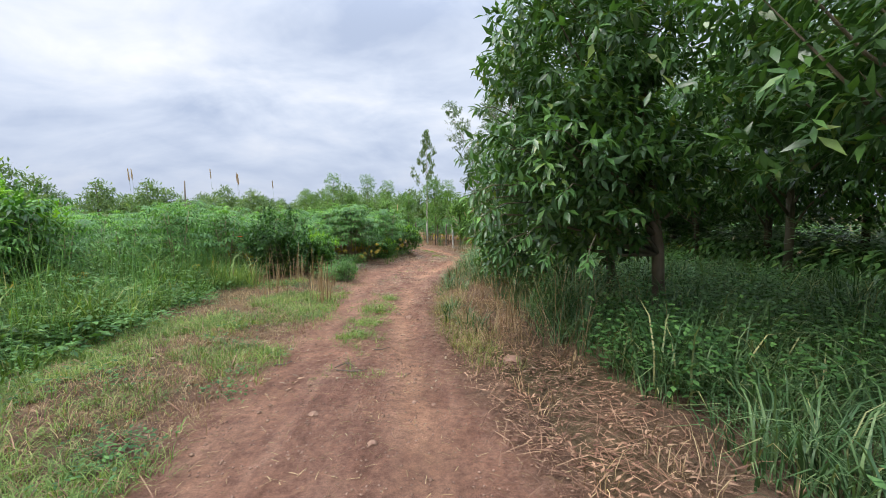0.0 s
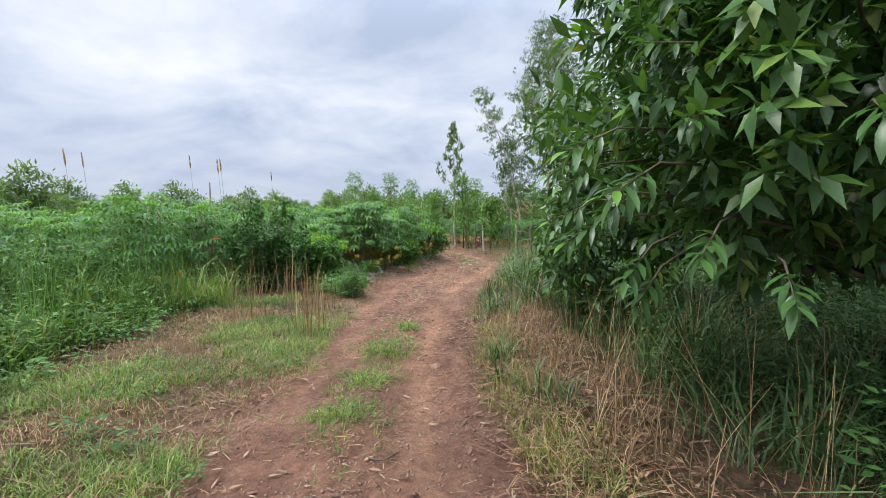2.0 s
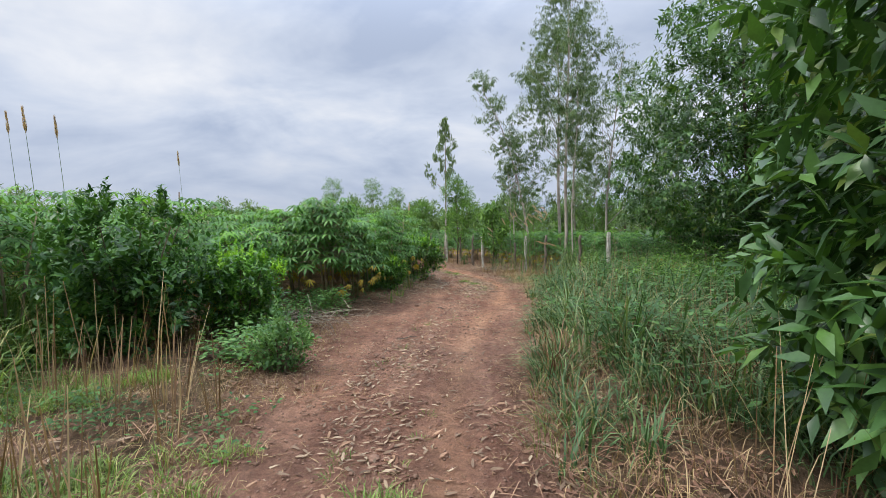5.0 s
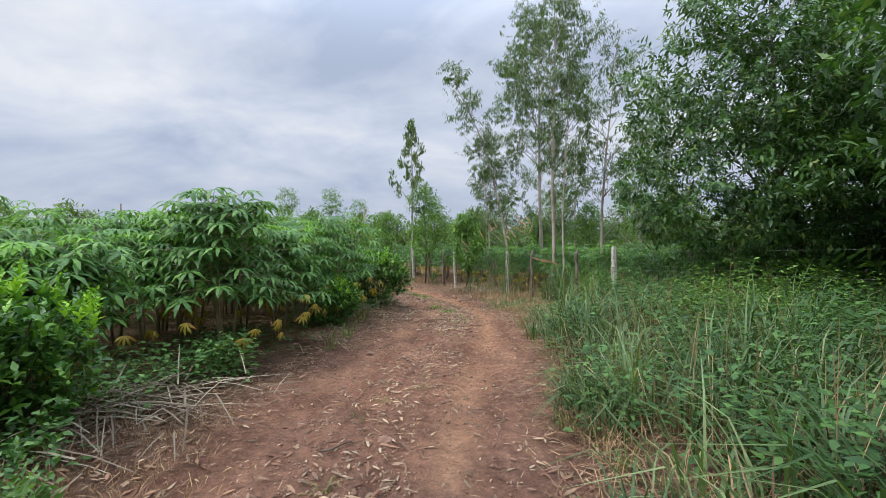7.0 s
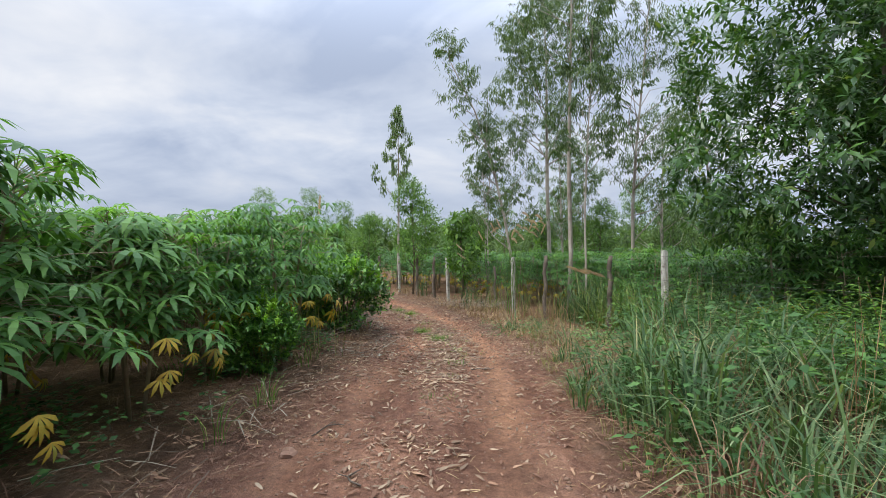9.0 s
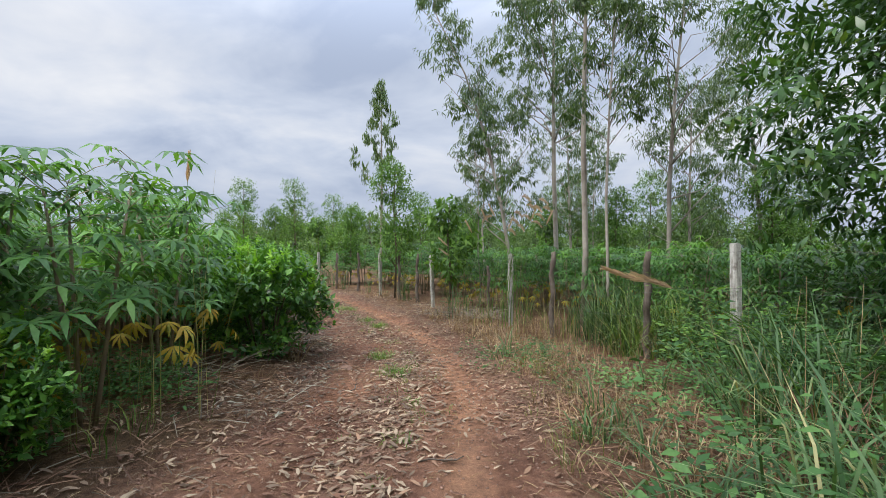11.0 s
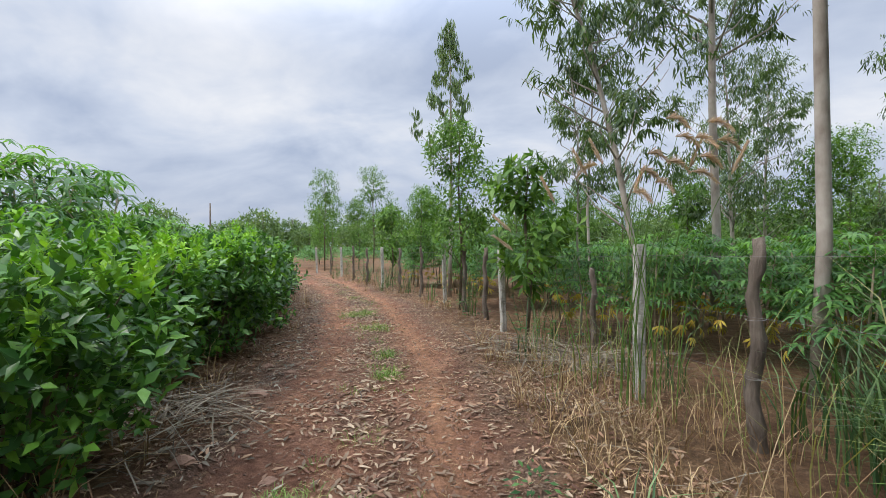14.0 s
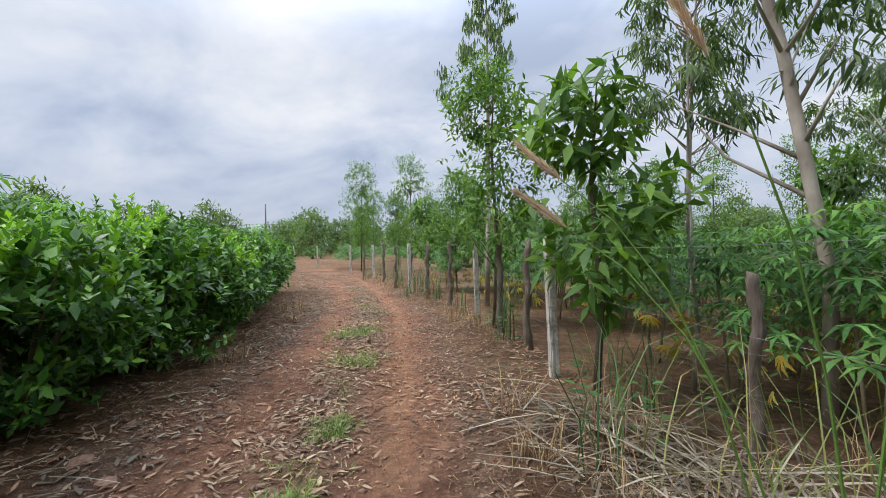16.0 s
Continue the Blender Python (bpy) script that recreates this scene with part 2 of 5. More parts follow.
M_DEAD = leaf_material("dead_stalks", (0.085, 0.065, 0.05), (0.18, 0.148, 0.12), (0.35, 0.31, 0.255), 0.8, 0.05)
M_PLUME = leaf_material("grass_plume", (0.42, 0.27, 0.2), (0.54, 0.38, 0.3), (0.66, 0.5, 0.41), 0.8, 0.3)
M_FLOWER = leaf_material("red_flower", (0.6, 0.05, 0.02), (0.72, 0.09, 0.03), (0.8, 0.16, 0.05), 0.5, 0.3)
M_FAR = leaf_material("distant_foliage", (0.085, 0.145, 0.065), (0.125, 0.2, 0.085), (0.18, 0.26, 0.11), 0.6, 0.4, patch=0.15)
M_ACACIA_BARK = bark_material("acacia_bark", (0.06, 0.05, 0.035), (0.2, 0.16, 0.11))
M_EUCALYPT_BARK = bark_material("eucalyptus_bark", (0.15, 0.11, 0.085), (0.5, 0.45, 0.39), 9.0, (1, 1, 0.35), 0.006)
M_CASSAVA_STEM = bark_material("cassava_stem", (0.16, 0.12, 0.07), (0.36, 0.31, 0.22), 20.0, (1, 1, 1.5), 0.004)
M_OLD_WOOD = bark_material("weathered_wood", (0.045, 0.034, 0.026), (0.24, 0.195, 0.155), 34.0, (1, 1, 0.16), 0.03)
M_CONCRETE = concrete_material()
M_STONE = bark_material("field_stone", (0.13, 0.075, 0.052), (0.31, 0.19, 0.135), 12.0, (1, 1, 1), 0.01)
M_CLOD = bark_material("earth_clod", (0.12, 0.07, 0.048), (0.26, 0.16, 0.11), 30.0, (1, 1, 1), 0.01)
M_WIRE = Shader("galvanised_wire").done((0.16, 0.15, 0.14), 0.6, 0.4)


# ---- plan ----
LEVELS = ((-50, 0.0), (0, 0.0), (7.5, -0.05), (13, -0.11), (17.5, -0.20), (20.5, -0.38), (25, -0.43), (31, -0.45), (900, -0.45))
ROAD_LEFT = ((-9, -2.1), (3, -2.1), (5, -2.0), (10, -2.3), (13, -2.4), (14.5, -1.95), (16.5, -1.35), (19, -1.0), (21, -1.25), (23.5, -1.95), (26, -2.95), (29, -4.3), (32, -5.9), (35, -8.0), (40, -11.5), (48, -18.5), (60, -30))
ROAD_RIGHT = ((-9, 0.7), (3, 0.55), (5, 0.12), (7, -0.2), (10, -0.2), (13, 0.25), (14.5, 0.75), (16.5, 1.0), (19, 1.2), (21, 1.05), (23.5, 0.5), (26, -0.5), (29, -1.75), (32, -3.6), (35, -5.4), (40, -9.4), (48, -16.3), (60, -27.5))
FENCE = ((5.8, 13.0), (3.65, 19.0), (1.95, 22.7), (0.6, 25.75), (-1.02, 29.35), (-3.85, 33.0), (-7.5, 38.0), (-9.95, 40.4), (-15.2, 45.5), (-21, 51))


def along(table, y):
    return float(np.interp(y, [r[0] for r in table], [r[1] for r in table]))


def fence_x(y):
    return float(np.interp(y, [f[1] for f in FENCE], [f[0] for f in FENCE]))


def track_share(x, y):
    """1 on the bare road, 0 off it, with a ragged edge."""
    edge = 0.22 * noise.noise((x * 0.9, y * 0.9, 3.0)) + 0.12 * noise.noise((x * 4, y * 4, 9.0))
    d = min(x - along(ROAD_LEFT, y), along(ROAD_RIGHT, y) - x) + edge
    return min(1.0, max(0.0, 0.5 + d / 0.35))


def ruts(x, y):
    left, right = along(ROAD_LEFT, y), along(ROAD_RIGHT, y)
    u = (x - left) / (right - left)
    return max(math.exp(-((u - 0.74) / 0.11) ** 2), 0.8 * math.exp(-((u - 0.2) / 0.12) ** 2))


def worn_lines(x, y):
    """The narrow smooth lines that wheels have polished."""
    left, right = along(ROAD_LEFT, y), along(ROAD_RIGHT, y)
    u = (x - left) / (right - left) + 0.02 * noise.noise((y * 0.4, 0, 7))
    return max(math.exp(-((u - 0.74) / 0.075) ** 2), 0.35 * math.exp(-((u - 0.2) / 0.08) ** 2)) * (0.75 + 0.4 * noise.noise((x, y * 0.5, 11)))


def mulch_share(x, y):
    """Rotting leaves between and beside the wheel lines beyond the first bend."""
    left, right = along(ROAD_LEFT, y), along(ROAD_RIGHT, y)
    u = (x - left) / (right - left)
    share = max(math.exp(-((u - 0.5) / 0.15) ** 2), math.exp(-((u - 0.0) / 0.1) ** 2), math.exp(-((u - 1.0) / 0.12) ** 2))
    start = min(1.0, max(0.15 if y > 10 else 0.0, (y - 16.0) / 3.0))
    return 0.8 * share * start * min(1.0, max(0.0, 0.7 + 1.2 * noise.noise((x * 1.4, y * 1.4, 31))))


def ground_z(x, y):
    z = along(LEVELS, y)
    near = max(0.0, 1 - abs(x) / 40) * (1 if -20 < y < 70 else 0)
    if near:
        z += near * (0.045 * noise.noise((x * 0.5, y * 0.5, 0)) + 0.022 * noise.noise((x * 2.3, y * 2.3, 5)))
        z += 0.012 * noise.noise((x * 8, y * 8, 2))
        s = track_share(x, y)
        z -= 0.03 * ruts(x, y) * s
        if x > along(ROAD_RIGHT, y):
            z += 0.10 * min(1.0, (x - along(ROAD_RIGHT, y)) / 0.8) * (1 if y < 20 else 0.4)
        elif x < along(ROAD_LEFT, y):
            z += 0.07 * min(1.0, (along(ROAD_LEFT, y) - x) / 0.8)
    return z


# ---- mesh helpers ----
def mesh_of(name, verts, faces, material, smooth=False):
    me = bpy.data.meshes.new(name)
    me.from_pydata(verts, [], faces)
    me.materials.append(material)
    if smooth:
        me.polygons.foreach_set("use_smooth", [True] * len(me.polygons))
    me.update()
    return me


def put(name, me, parent=None, label=""):
    ob = new(name, me)
    ob.parent = parent
    if label:
        ob["label"] = label
    return ob


def thing(name, where, label, category, group="", kind=""):
    """An empty at a thing's base, which its parts hang under."""
    ob = new(name)
    ob.empty_display_size = 0.1
    ob.matrix_basis = where
    return tagged(ob, label, category, group, kind)


def unit(a):
    return a / np.maximum(np.linalg.norm(a, axis=-1, keepdims=True), 1e-9)


def spray(name, template, pos, way, up, size, material, width=None):
    """One mesh of many alike blades: the template's x runs along way, its z along up."""
    tv, tf = np.array(template[0], float), template[1]
    pos, way = np.asarray(pos, float), unit(np.asarray(way, float))
    side = unit(np.cross(np.asarray(up, float), way))
    nor = np.cross(way, side)
    size = np.asarray(size, float).reshape(-1, 1, 1)
    wide = size if width is None else np.asarray(width, float).reshape(-1, 1, 1)
    v = pos[:, None] + size * tv[None, :, :1] * way[:, None] + wide * tv[None, :, 1:2] * side[:, None] + size * tv[None, :, 2:] * nor[:, None]
    n, k = len(pos), len(tv)
    me = bpy.data.meshes.new(name)
    flat = [len(f) for f in tf]
    loops = np.concatenate([np.array(f) for f in tf])
    all_loops = (loops[None] + (np.arange(n) * k)[:, None]).ravel()
    me.vertices.add(n * k)
    me.vertices.foreach_set("co", v.reshape(-1))
    me.loops.add(len(all_loops))
    me.loops.foreach_set("vertex_index", all_loops.astype(np.int32))
    counts = np.tile(flat, n)
    me.polygons.add(len(counts))
    me.polygons.foreach_set("loop_start", np.concatenate([[0], np.cumsum(counts)[:-1]]).astype(np.int32))
    me.materials.append(material)
    me.update(calc_edges=True)
    me.validate()
    return me


def tube(points, radii, sides=7, verts=None, faces=None):
    """A tapered tube along points, added to the lists."""
    verts, faces = ([] if verts is None else verts), ([] if faces is None else faces)
    base, pts = len(verts), [Vector(p) for p in points]
    for i, (p, r) in enumerate(zip(pts, radii)):
        d = (pts[min(i + 1, len(pts) - 1)] - pts[max(i - 1, 0)]).normalized()
        a = d.cross(Vector((0.31, 0.95, 0.05))).normalized()
        b = d.cross(a)
        for k in range(sides):
            w = 2 * math.pi * k / sides
            verts.append(tuple(p + (a * math.cos(w) + b * math.sin(w)) * r))
    for i in range(len(pts) - 1):
        for k in range(sides):
            q = base + i * sides
            faces.append((q + k, q + (k + 1) % sides, q + sides + (k + 1) % sides, q + sides + k))
    faces.append(tuple(range(base + sides - 1, base - 1, -1)))
    faces.append(tuple(range(base + (len(pts) - 1) * sides, base + len(pts) * sides)))
    return verts, faces


# blade templates: x along, y across, z up
LEAF = ([(0, 0, 0), (0.42, 0.175, 0.03), (0.42, -0.175, 0.03), (0.5, 0, -0.02), (1, 0, -0.13)], [(0, 3, 1), (0, 2, 3), (1, 3, 4), (3, 2, 4)])
PLAIN = ([(0, 0, 0), (0.45, 0.16, 0.03), (0.45, -0.16, 0.03), (1, 0, -0.1)], [(0, 2, 1), (1, 2, 3)])
SICKLE = ([(0, 0, 0), (0.35, 0.1, 0.0), (0.35, -0.07, 0.02), (0.75, 0.04, -0.05), (1, -0.1, -0.12)], [(0, 2, 1), (1, 2, 3), (3, 2, 4)])
BROAD = ([(0, 0, 0), (0.42, 0.24, 0.05), (0.42, -0.24, 0.05), (0.5, 0, -0.01), (1, 0, -0.1)], [(0, 3, 1), (0, 2, 3), (1, 3, 4), (3, 2, 4)])
ROUND = ([(0, 0, 0), (0.45, 0.25, 0.04), (0.45, -0.25, 0.04), (1, 0, -0.08)], [(0, 2, 1), (1, 2, 3)])
BLADE = ([(0, 0.5, 0), (0, -0.5, 0), (0.4, 0.45, 0.06), (0.4, -0.45, 0.06), (0.75, 0.3, 0.0), (0.75, -0.3, 0.0), (1, 0, -0.2)],
         [(0, 1, 3, 2), (2, 3, 5, 4), (4, 5, 6)])
STALK = ([(0, 0.5, 0), (0, -0.5, 0), (0.5, 0.5, 0.03), (0.5, -0.5, 0.03), (1, 0.25, 0), (1, -0.25, 0)], [(0, 1, 3, 2), (2, 3, 5, 4)])
ARCH = ([(0, 0.5, 0), (0, -0.5, 0), (0.35, 0.5, 0.09), (0.35, -0.5, 0.09), (0.7, 0.36, 0.0), (0.7, -0.36, 0.0), (0.95, 0, -0.38)],
        [(0, 1, 3, 2), (2, 3, 5, 4), (4, 5, 6)])
PEBBLE = ([(0.5, 0, 0), (-0.45, 0.1, 0), (0, 0.42, 0.03), (0.05, -0.4, 0), (0.08, 0, 0.3), (0, 0, -0.3)],
          [(0, 2, 4), (2, 1, 4), (1, 3, 4), (3, 0, 4), (2, 0, 5), (1, 2, 5), (3, 1, 5), (0, 3, 5)])
CURL = ([(0, 0, 0.0), (0.28, 0.13, 0.07), (0.3, -0.085, 0.03), (0.7, 0.15, 0.05), (0.7, -0.04, 0.11), (1, 0.12, 0.05)], [(0, 2, 1), (1, 2, 4, 3), (3, 4, 5)])


def palm_leaf(fingers, steps=2, half=125):
    """A palmate leaf: fingers fan out from the stalk's end and droop."""
    v, f = [], []
    for i in range(fingers):
        a = radians(-half + 2 * half * i / (fingers - 1))
        c, s = math.cos(a), math.sin(a)
        ln = 0.62 + 0.38 * math.cos(a * 0.6)
        b = len(v)
        rows = ((0.0, 0.07, 0.02), (1.0, 0.0, -0.3)) if steps == 0 else ((0.0, 0.02, 0.0), (0.55, 0.1, 0.0), (1.0, 0.0, -0.32)) if steps == 1 else ((0.0, 0.015, 0.0), (0.35, 0.075, 0.03), (0.65, 0.105, -0.05), (1.0, 0.0, -0.34))
        for r, w, z in rows[:-1]:
            v += [(c * r * ln - s * w, s * r * ln + c * w, z), (c * r * ln + s * w, s * r * ln - c * w, z)]
        v.append((c * ln, s * ln, rows[-1][2]))
        for k in range(len(rows) - 2):
            f.append((b + 2 * k, b + 2 * k + 1, b + 2 * k + 3, b + 2 * k + 2))
        f.append((b + 2 * len(rows) - 4, b + 2 * len(rows) - 3, b + 2 * len(rows) - 2))
    return v, f


PALM, PALM_LIGHT, PALM_FAR, PALM_FOLDED = palm_leaf(7), palm_leaf(7, 1), palm_leaf(6, 0), palm_leaf(5, 2, 62)
rng = np.random.default_rng(7)


def ball(n, inner=0.0):
    """Points in a unit ball, outside the inner radius."""
    d = unit(rng.normal(size=(n, 3)))
    return d * (inner ** 3 + (1 - inner ** 3) * rng.random((n, 1))) ** (1 / 3)


def twig_leaves(tips, outward, per, length, droop):
    """Leaves set round twigs: places, ways, ups."""
    n = len(tips)
    k = np.tile(np.arange(per), n)
    way = unit(outward + rng.normal(scale=0.45, size=(n, 3)))
    way = np.repeat(way, per, 0)
    base = np.repeat(tips, per, 0)
    ang = k * 2.4 + np.repeat(rng.random(n) * 6.28, per)
    a = unit(np.cross(way, np.array([0.2, 0.1, 1.0])))
    b = np.cross(way, a)
    ring = a * np.cos(ang)[:, None] + b * np.sin(ang)[:, None]
    pos = base + way * (length * (k / per - 0.6))[:, None]
    out = unit(way * 0.55 + ring * 0.85 + np.array([0, 0, -droop]) + rng.normal(scale=0.15, size=ring.shape))
    up = unit(np.array([0, 0, 1.0]) + 0.5 * way + rng.normal(scale=0.35, size=ring.shape))
    return pos, out, up


def crown_points(blobs, density=1.0, gap=0.0):
    """Twig tips through a set of ellipsoids (centre, radii, count), with gaps."""
    tips, outs = [], []
    for c, r, n in blobs:
        p = ball(int(n * density), 0.45)
        keep = np.array([noise.noise((q[0] * r[0] * 1.3 + c[0] * 3, q[1] * r[1] * 1.3 + c[1], q[2] * r[2] * 1.3 + c[2])) > gap - 0.35 for q in p])
        p = p[keep]
        rough = 1 + 0.16 * np.array([noise.noise((q[0] * 3 + c[0], q[1] * 3, q[2] * 3 + c[2])) for q in p])[:, None]
        tips.append(np.array(c) + p * np.array(r) * rough)
        outs.append(unit(p * np.array([1, 1, 0.6]) + np.array([0, 0, 0.25])))
    return np.concatenate(tips), np.concatenate(outs)


def trunk_at(pts, radii, z):
    """The trunk's centre and radius at a height."""
    zs = [p.z for p in pts]
    return Vector([float(np.interp(z, zs, [p[i] for p in pts])) for i in range(3)]), float(np.interp(z, zs, radii))


def limbs(trunk, radii, blobs, extra, sides=6):
    """Branches that leave the trunk a little below the blobs they carry."""
    made = []
    pts = [Vector(p) for p in trunk]
    for c, r, n in blobs:
        for j in range(extra):
            goal = Vector(c) + Vector(ball(1, 0.3)[0] * np.array(r)) * 0.85
            beside, _ = trunk_at(pts, radii, goal.z)
            reach = math.hypot(goal.x - beside.x, goal.y - beside.y)
            start, girth = trunk_at(pts, radii, max(pts[-1].z * 0.22, min(pts[-1].z, goal.z - 0.15 - reach * rng.uniform(0.5, 1.0))))
            mid = start.lerp(goal, 0.5) + Vector(rng.normal(scale=0.05 + 0.05 * reach, size=3))
            w = 0.42 * girth
            made.append(tube([start, mid, goal], [max(w, 0.008), max(w * 0.6, 0.006), 0.003], sides))
    return made


def make_tree(name, where, label, trunk, radii, blobs, leaf, bark, template, size, per, droop, gap=0.0, twig=0.3, extra=3, density=1.0, category="tree", group=""):
    """A tapered trunk, limbs and a crown of single leaves."""
    t = thing(name, where, label, category, group)
    stem = put("trunk", mesh_of("trunk", *tube(trunk, radii, 9), bark, True), t)
    for verts, faces in limbs(trunk, radii, blobs, extra):
        put("limb", mesh_of("limb", verts, faces, bark, True), stem)
    tips, outs = crown_points(blobs, density, gap)
    pos, way, up = twig_leaves(tips, outs, per, twig, droop)
    put("crown", spray("crown", template, pos, way, up, size * rng.uniform(0.7, 1.25, len(pos)), leaf), t)
    return t


# ---- ground ----
def stretch_axis(lo, hi, step, far_lo, far_hi):
    mid = list(np.arange(lo, hi + step / 2, step))
    out, d, v = [], step, hi
    while v < far_hi:
        d *= 1.35
        v += d
        out.append(min(v, far_hi))
    low, d, v = [], step, lo
    while v > far_lo:
        d *= 1.35
        v -= d
        low.append(max(v, far_lo))
    return low[::-1] + mid + out


def make_ground():
    xs, ys = stretch_axis(-7, 5.5, 0.08, -900, 900), stretch_axis(-2.5, 35, 0.085, -500, 900)
    verts, bare, turf, worn, mulch = [], [], [], [], []
    for y in ys:
        for x in xs:
            verts.append((x, y, ground_z(x, y)))
            s = track_share(x, y) if -30 < y < 60 and abs(x) < 40 else 0.0
            edge = min(abs(x - along(ROAD_LEFT, y)), abs(x - along(ROAD_RIGHT, y)))
            bare.append(s)
            mulch.append(mulch_share(x, y) if s else 0.0)
            worn.append(worn_lines(x, y) if s else 0.0)
            turf.append(min(1.0, max(0.0, 0.45 + 0.9 * noise.noise((x * 0.8, y * 0.8, 20)))) * (1 - s) * (0.35 if y > 11 and x > -30 else 1.0) if edge > 0.3 else 0.0)
    w = len(xs)
    faces = [(j * w + i, j * w + i + 1, (j + 1) * w + i + 1, (j + 1) * w + i) for j in range(len(ys) - 1) for i in range(w - 1)]
    me = mesh_of("ground", verts, faces, M_GROUND, True)
    for key, values in (("track", bare), ("turf", turf), ("worn", worn), ("mulch", mulch)):
        me.attributes.new(key, "FLOAT", "POINT").data.foreach_set("value", values)
    return tagged(new("ground", me), "red laterite farm track between weedy verges and fields", "ground", kind="structure")


make_ground()

# ---- acacia plantation beside the road ----
def acacia(where, label, trunk, blobs, gap=0.0, size=0.165, template=LEAF):
    """A bushy acacia; blobs as (centre, radii, twigs), the last the treetop."""
    return make_tree("acacia_tree", where, label, trunk, [0.085, 0.075, 0.055, 0.02], blobs, M_ACACIA, M_ACACIA_BARK, template, size, 11, 0.35, extra=5, gap=gap, density=1.15)


def stand(x, y, turn=0.0, size=1.0):
    return pose(x, y, ground_z(x, y), 0, 0, turn) @ Matrix.Scale(size, 4)


ROADSIDE = "dark green bushy acacia with low hanging branches over grass"
first = acacia(stand(2.86, 5.74), ROADSIDE, [(0, 0, -0.1), (-0.05, 0, 1.1), (-0.25, 0.1, 2.6), (-0.3, 0.1, 4.7)],
               [((-1.25, -0.3, 2.15), (1.25, 1.2, 0.95), 330), ((-1.3, -0.3, 3.55), (1.15, 1.3, 1.0), 330), ((-0.2, 0, 2.75), (1.5, 1.5, 1.1), 300), ((-0.9, 0.1, 1.4), (0.85, 0.8, 0.5), 90), ((-0.2, 0.2, 4.7), (1.6, 1.5, 1.1), 330)], -0.1)
second = acacia(stand(3.3, 8.5), ROADSIDE, [(0, 0, -0.1), (-0.1, -0.05, 1.1), (-0.3, -0.1, 2.6), (-0.4, -0.1, 4.6)],
                [((-1.75, -0.2, 1.15), (0.95, 1.0, 0.95), 300), ((-1.45, -0.2, 2.5), (1.3, 1.2, 1.0), 330), ((-0.3, 0, 3.2), (1.5, 1.4, 1.2), 300), ((-0.9, -0.2, 4.4), (1.4, 1.3, 1.1), 330)], -0.1)
inner = acacia(stand(5.2, 4.4), "shaded acacia inside a dark plantation row", [(0, 0, -0.1), (0.05, 0, 1.2), (0.15, 0.1, 2.8), (0.2, 0.1, 4.9)],
               [((0.2, 0, 2.6), (1.9, 1.9, 1.0), 260), ((-0.4, 0.2, 3.6), (1.7, 1.7, 1.1), 260), ((0.3, -0.1, 4.8), (1.6, 1.6, 1.1), 260)], 0.08, 0.2, PLAIN)
for x, y, turn, size in ((3.34, 3.0, 15, 0.97),):
    copy_thing(inner, stand(x + 0.6, y, turn, size))
# further trees added to darken the plantation, several of them out of view
for x, y, turn, size in ((7.24, 9.22, 40, 1.1), (8.0, 3.6, 80, 1.1), (9.6, 6.6, 300, 1.15), (10.5, 9.5, 10, 1.2), (12.5, 4.5, 60, 1.2), (13.5, 8.5, 200, 1.2), (11.5, 12.0, 30, 1.25), (14.5, 12.5, 70, 1.2), (8.5, 11.5, 220, 1.1), (16.5, 10, 110, 1.3)):
    copy_thing(inner, stand(x, y, turn, size))
copy_thing(inner, stand(6.4, 13.4, 20, 1.1))
far_acacia = acacia(stand(7.6, 18.4), "tall dark acacia with spreading crown behind the weeds", [(0, 0, -0.1), (-0.15, 0, 1.3), (-0.6, 0, 3.2), (-0.8, 0, 6.6)],
                    [((-1.9, -0.2, 2.8), (2.3, 2.0, 1.6), 900), ((-1.5, 0, 4.9), (2.5, 2.3, 1.7), 900), ((0.6, 0, 2.8), (2.3, 2.0, 1.7), 800), ((0.4, 0.3, 5.0), (2.4, 2.2, 1.8), 800), ((-0.8, 0, 6.9), (2.0, 2.0, 1.4), 600)], 0.2, 0.17, PLAIN)
# two crowns added behind the first to make the grove darker
for x, y, turn, size in ((10.6, 20.2, 70, 0.95), (12.0, 17.0, 200, 1.0)):
    copy_thing(far_acacia, stand(x, y, turn, size))
# unseen tree, added for more shade on the right
copy_thing(inner, stand(8.9, 15.4, 110, 1.1))


def shade_shrubs():
    """Added low shrubs that close the plantation's far side, standing in for deep shade."""
    pos, way, up = [], [], []
    for i in range(420):
        x, y = 7.5 + 14 * rng.random(), 2 + 18 * rng.random()
        if x < 1.095 * (y - 8.5) + 1.8:
            continue
        d = ball(150, 0.2)
        pos.append(np.array([x, y, 0.85]) + d * np.array([1.2, 1.2, 1.15]))
        way.append(d + np.array([0, 0, -0.2]))
        up.append(d * 0.4 + np.array([0, 0, 1.0]))
    # more added shrubs, in place of the shade below the tall acacia
    for i in range(60):
        x, y = 5.6 + 7 * rng.random(), 16.6 + 6 * rng.random()
        d = ball(150, 0.2)
        pos.append(np.array([x, y, 0.45]) + d * np.array([0.9, 0.9, 0.85]))
        way.append(d + np.array([0, 0, -0.2]))
        up.append(d * 0.4 + np.array([0, 0, 1.0]))
    pos, way, up = np.concatenate(pos), np.concatenate(way), np.concatenate(up)
    me = spray("shade_shrubs", PLAIN, pos, way, up, 0.24 * rng.uniform(0.7, 1.3, len(pos)), M_ACACIA)
    tagged(new("shade_shrubs", me), "added shrubs standing in for the shade behind the plantation trunks", "undergrowth", kind="stuff")


shade_shrubs()

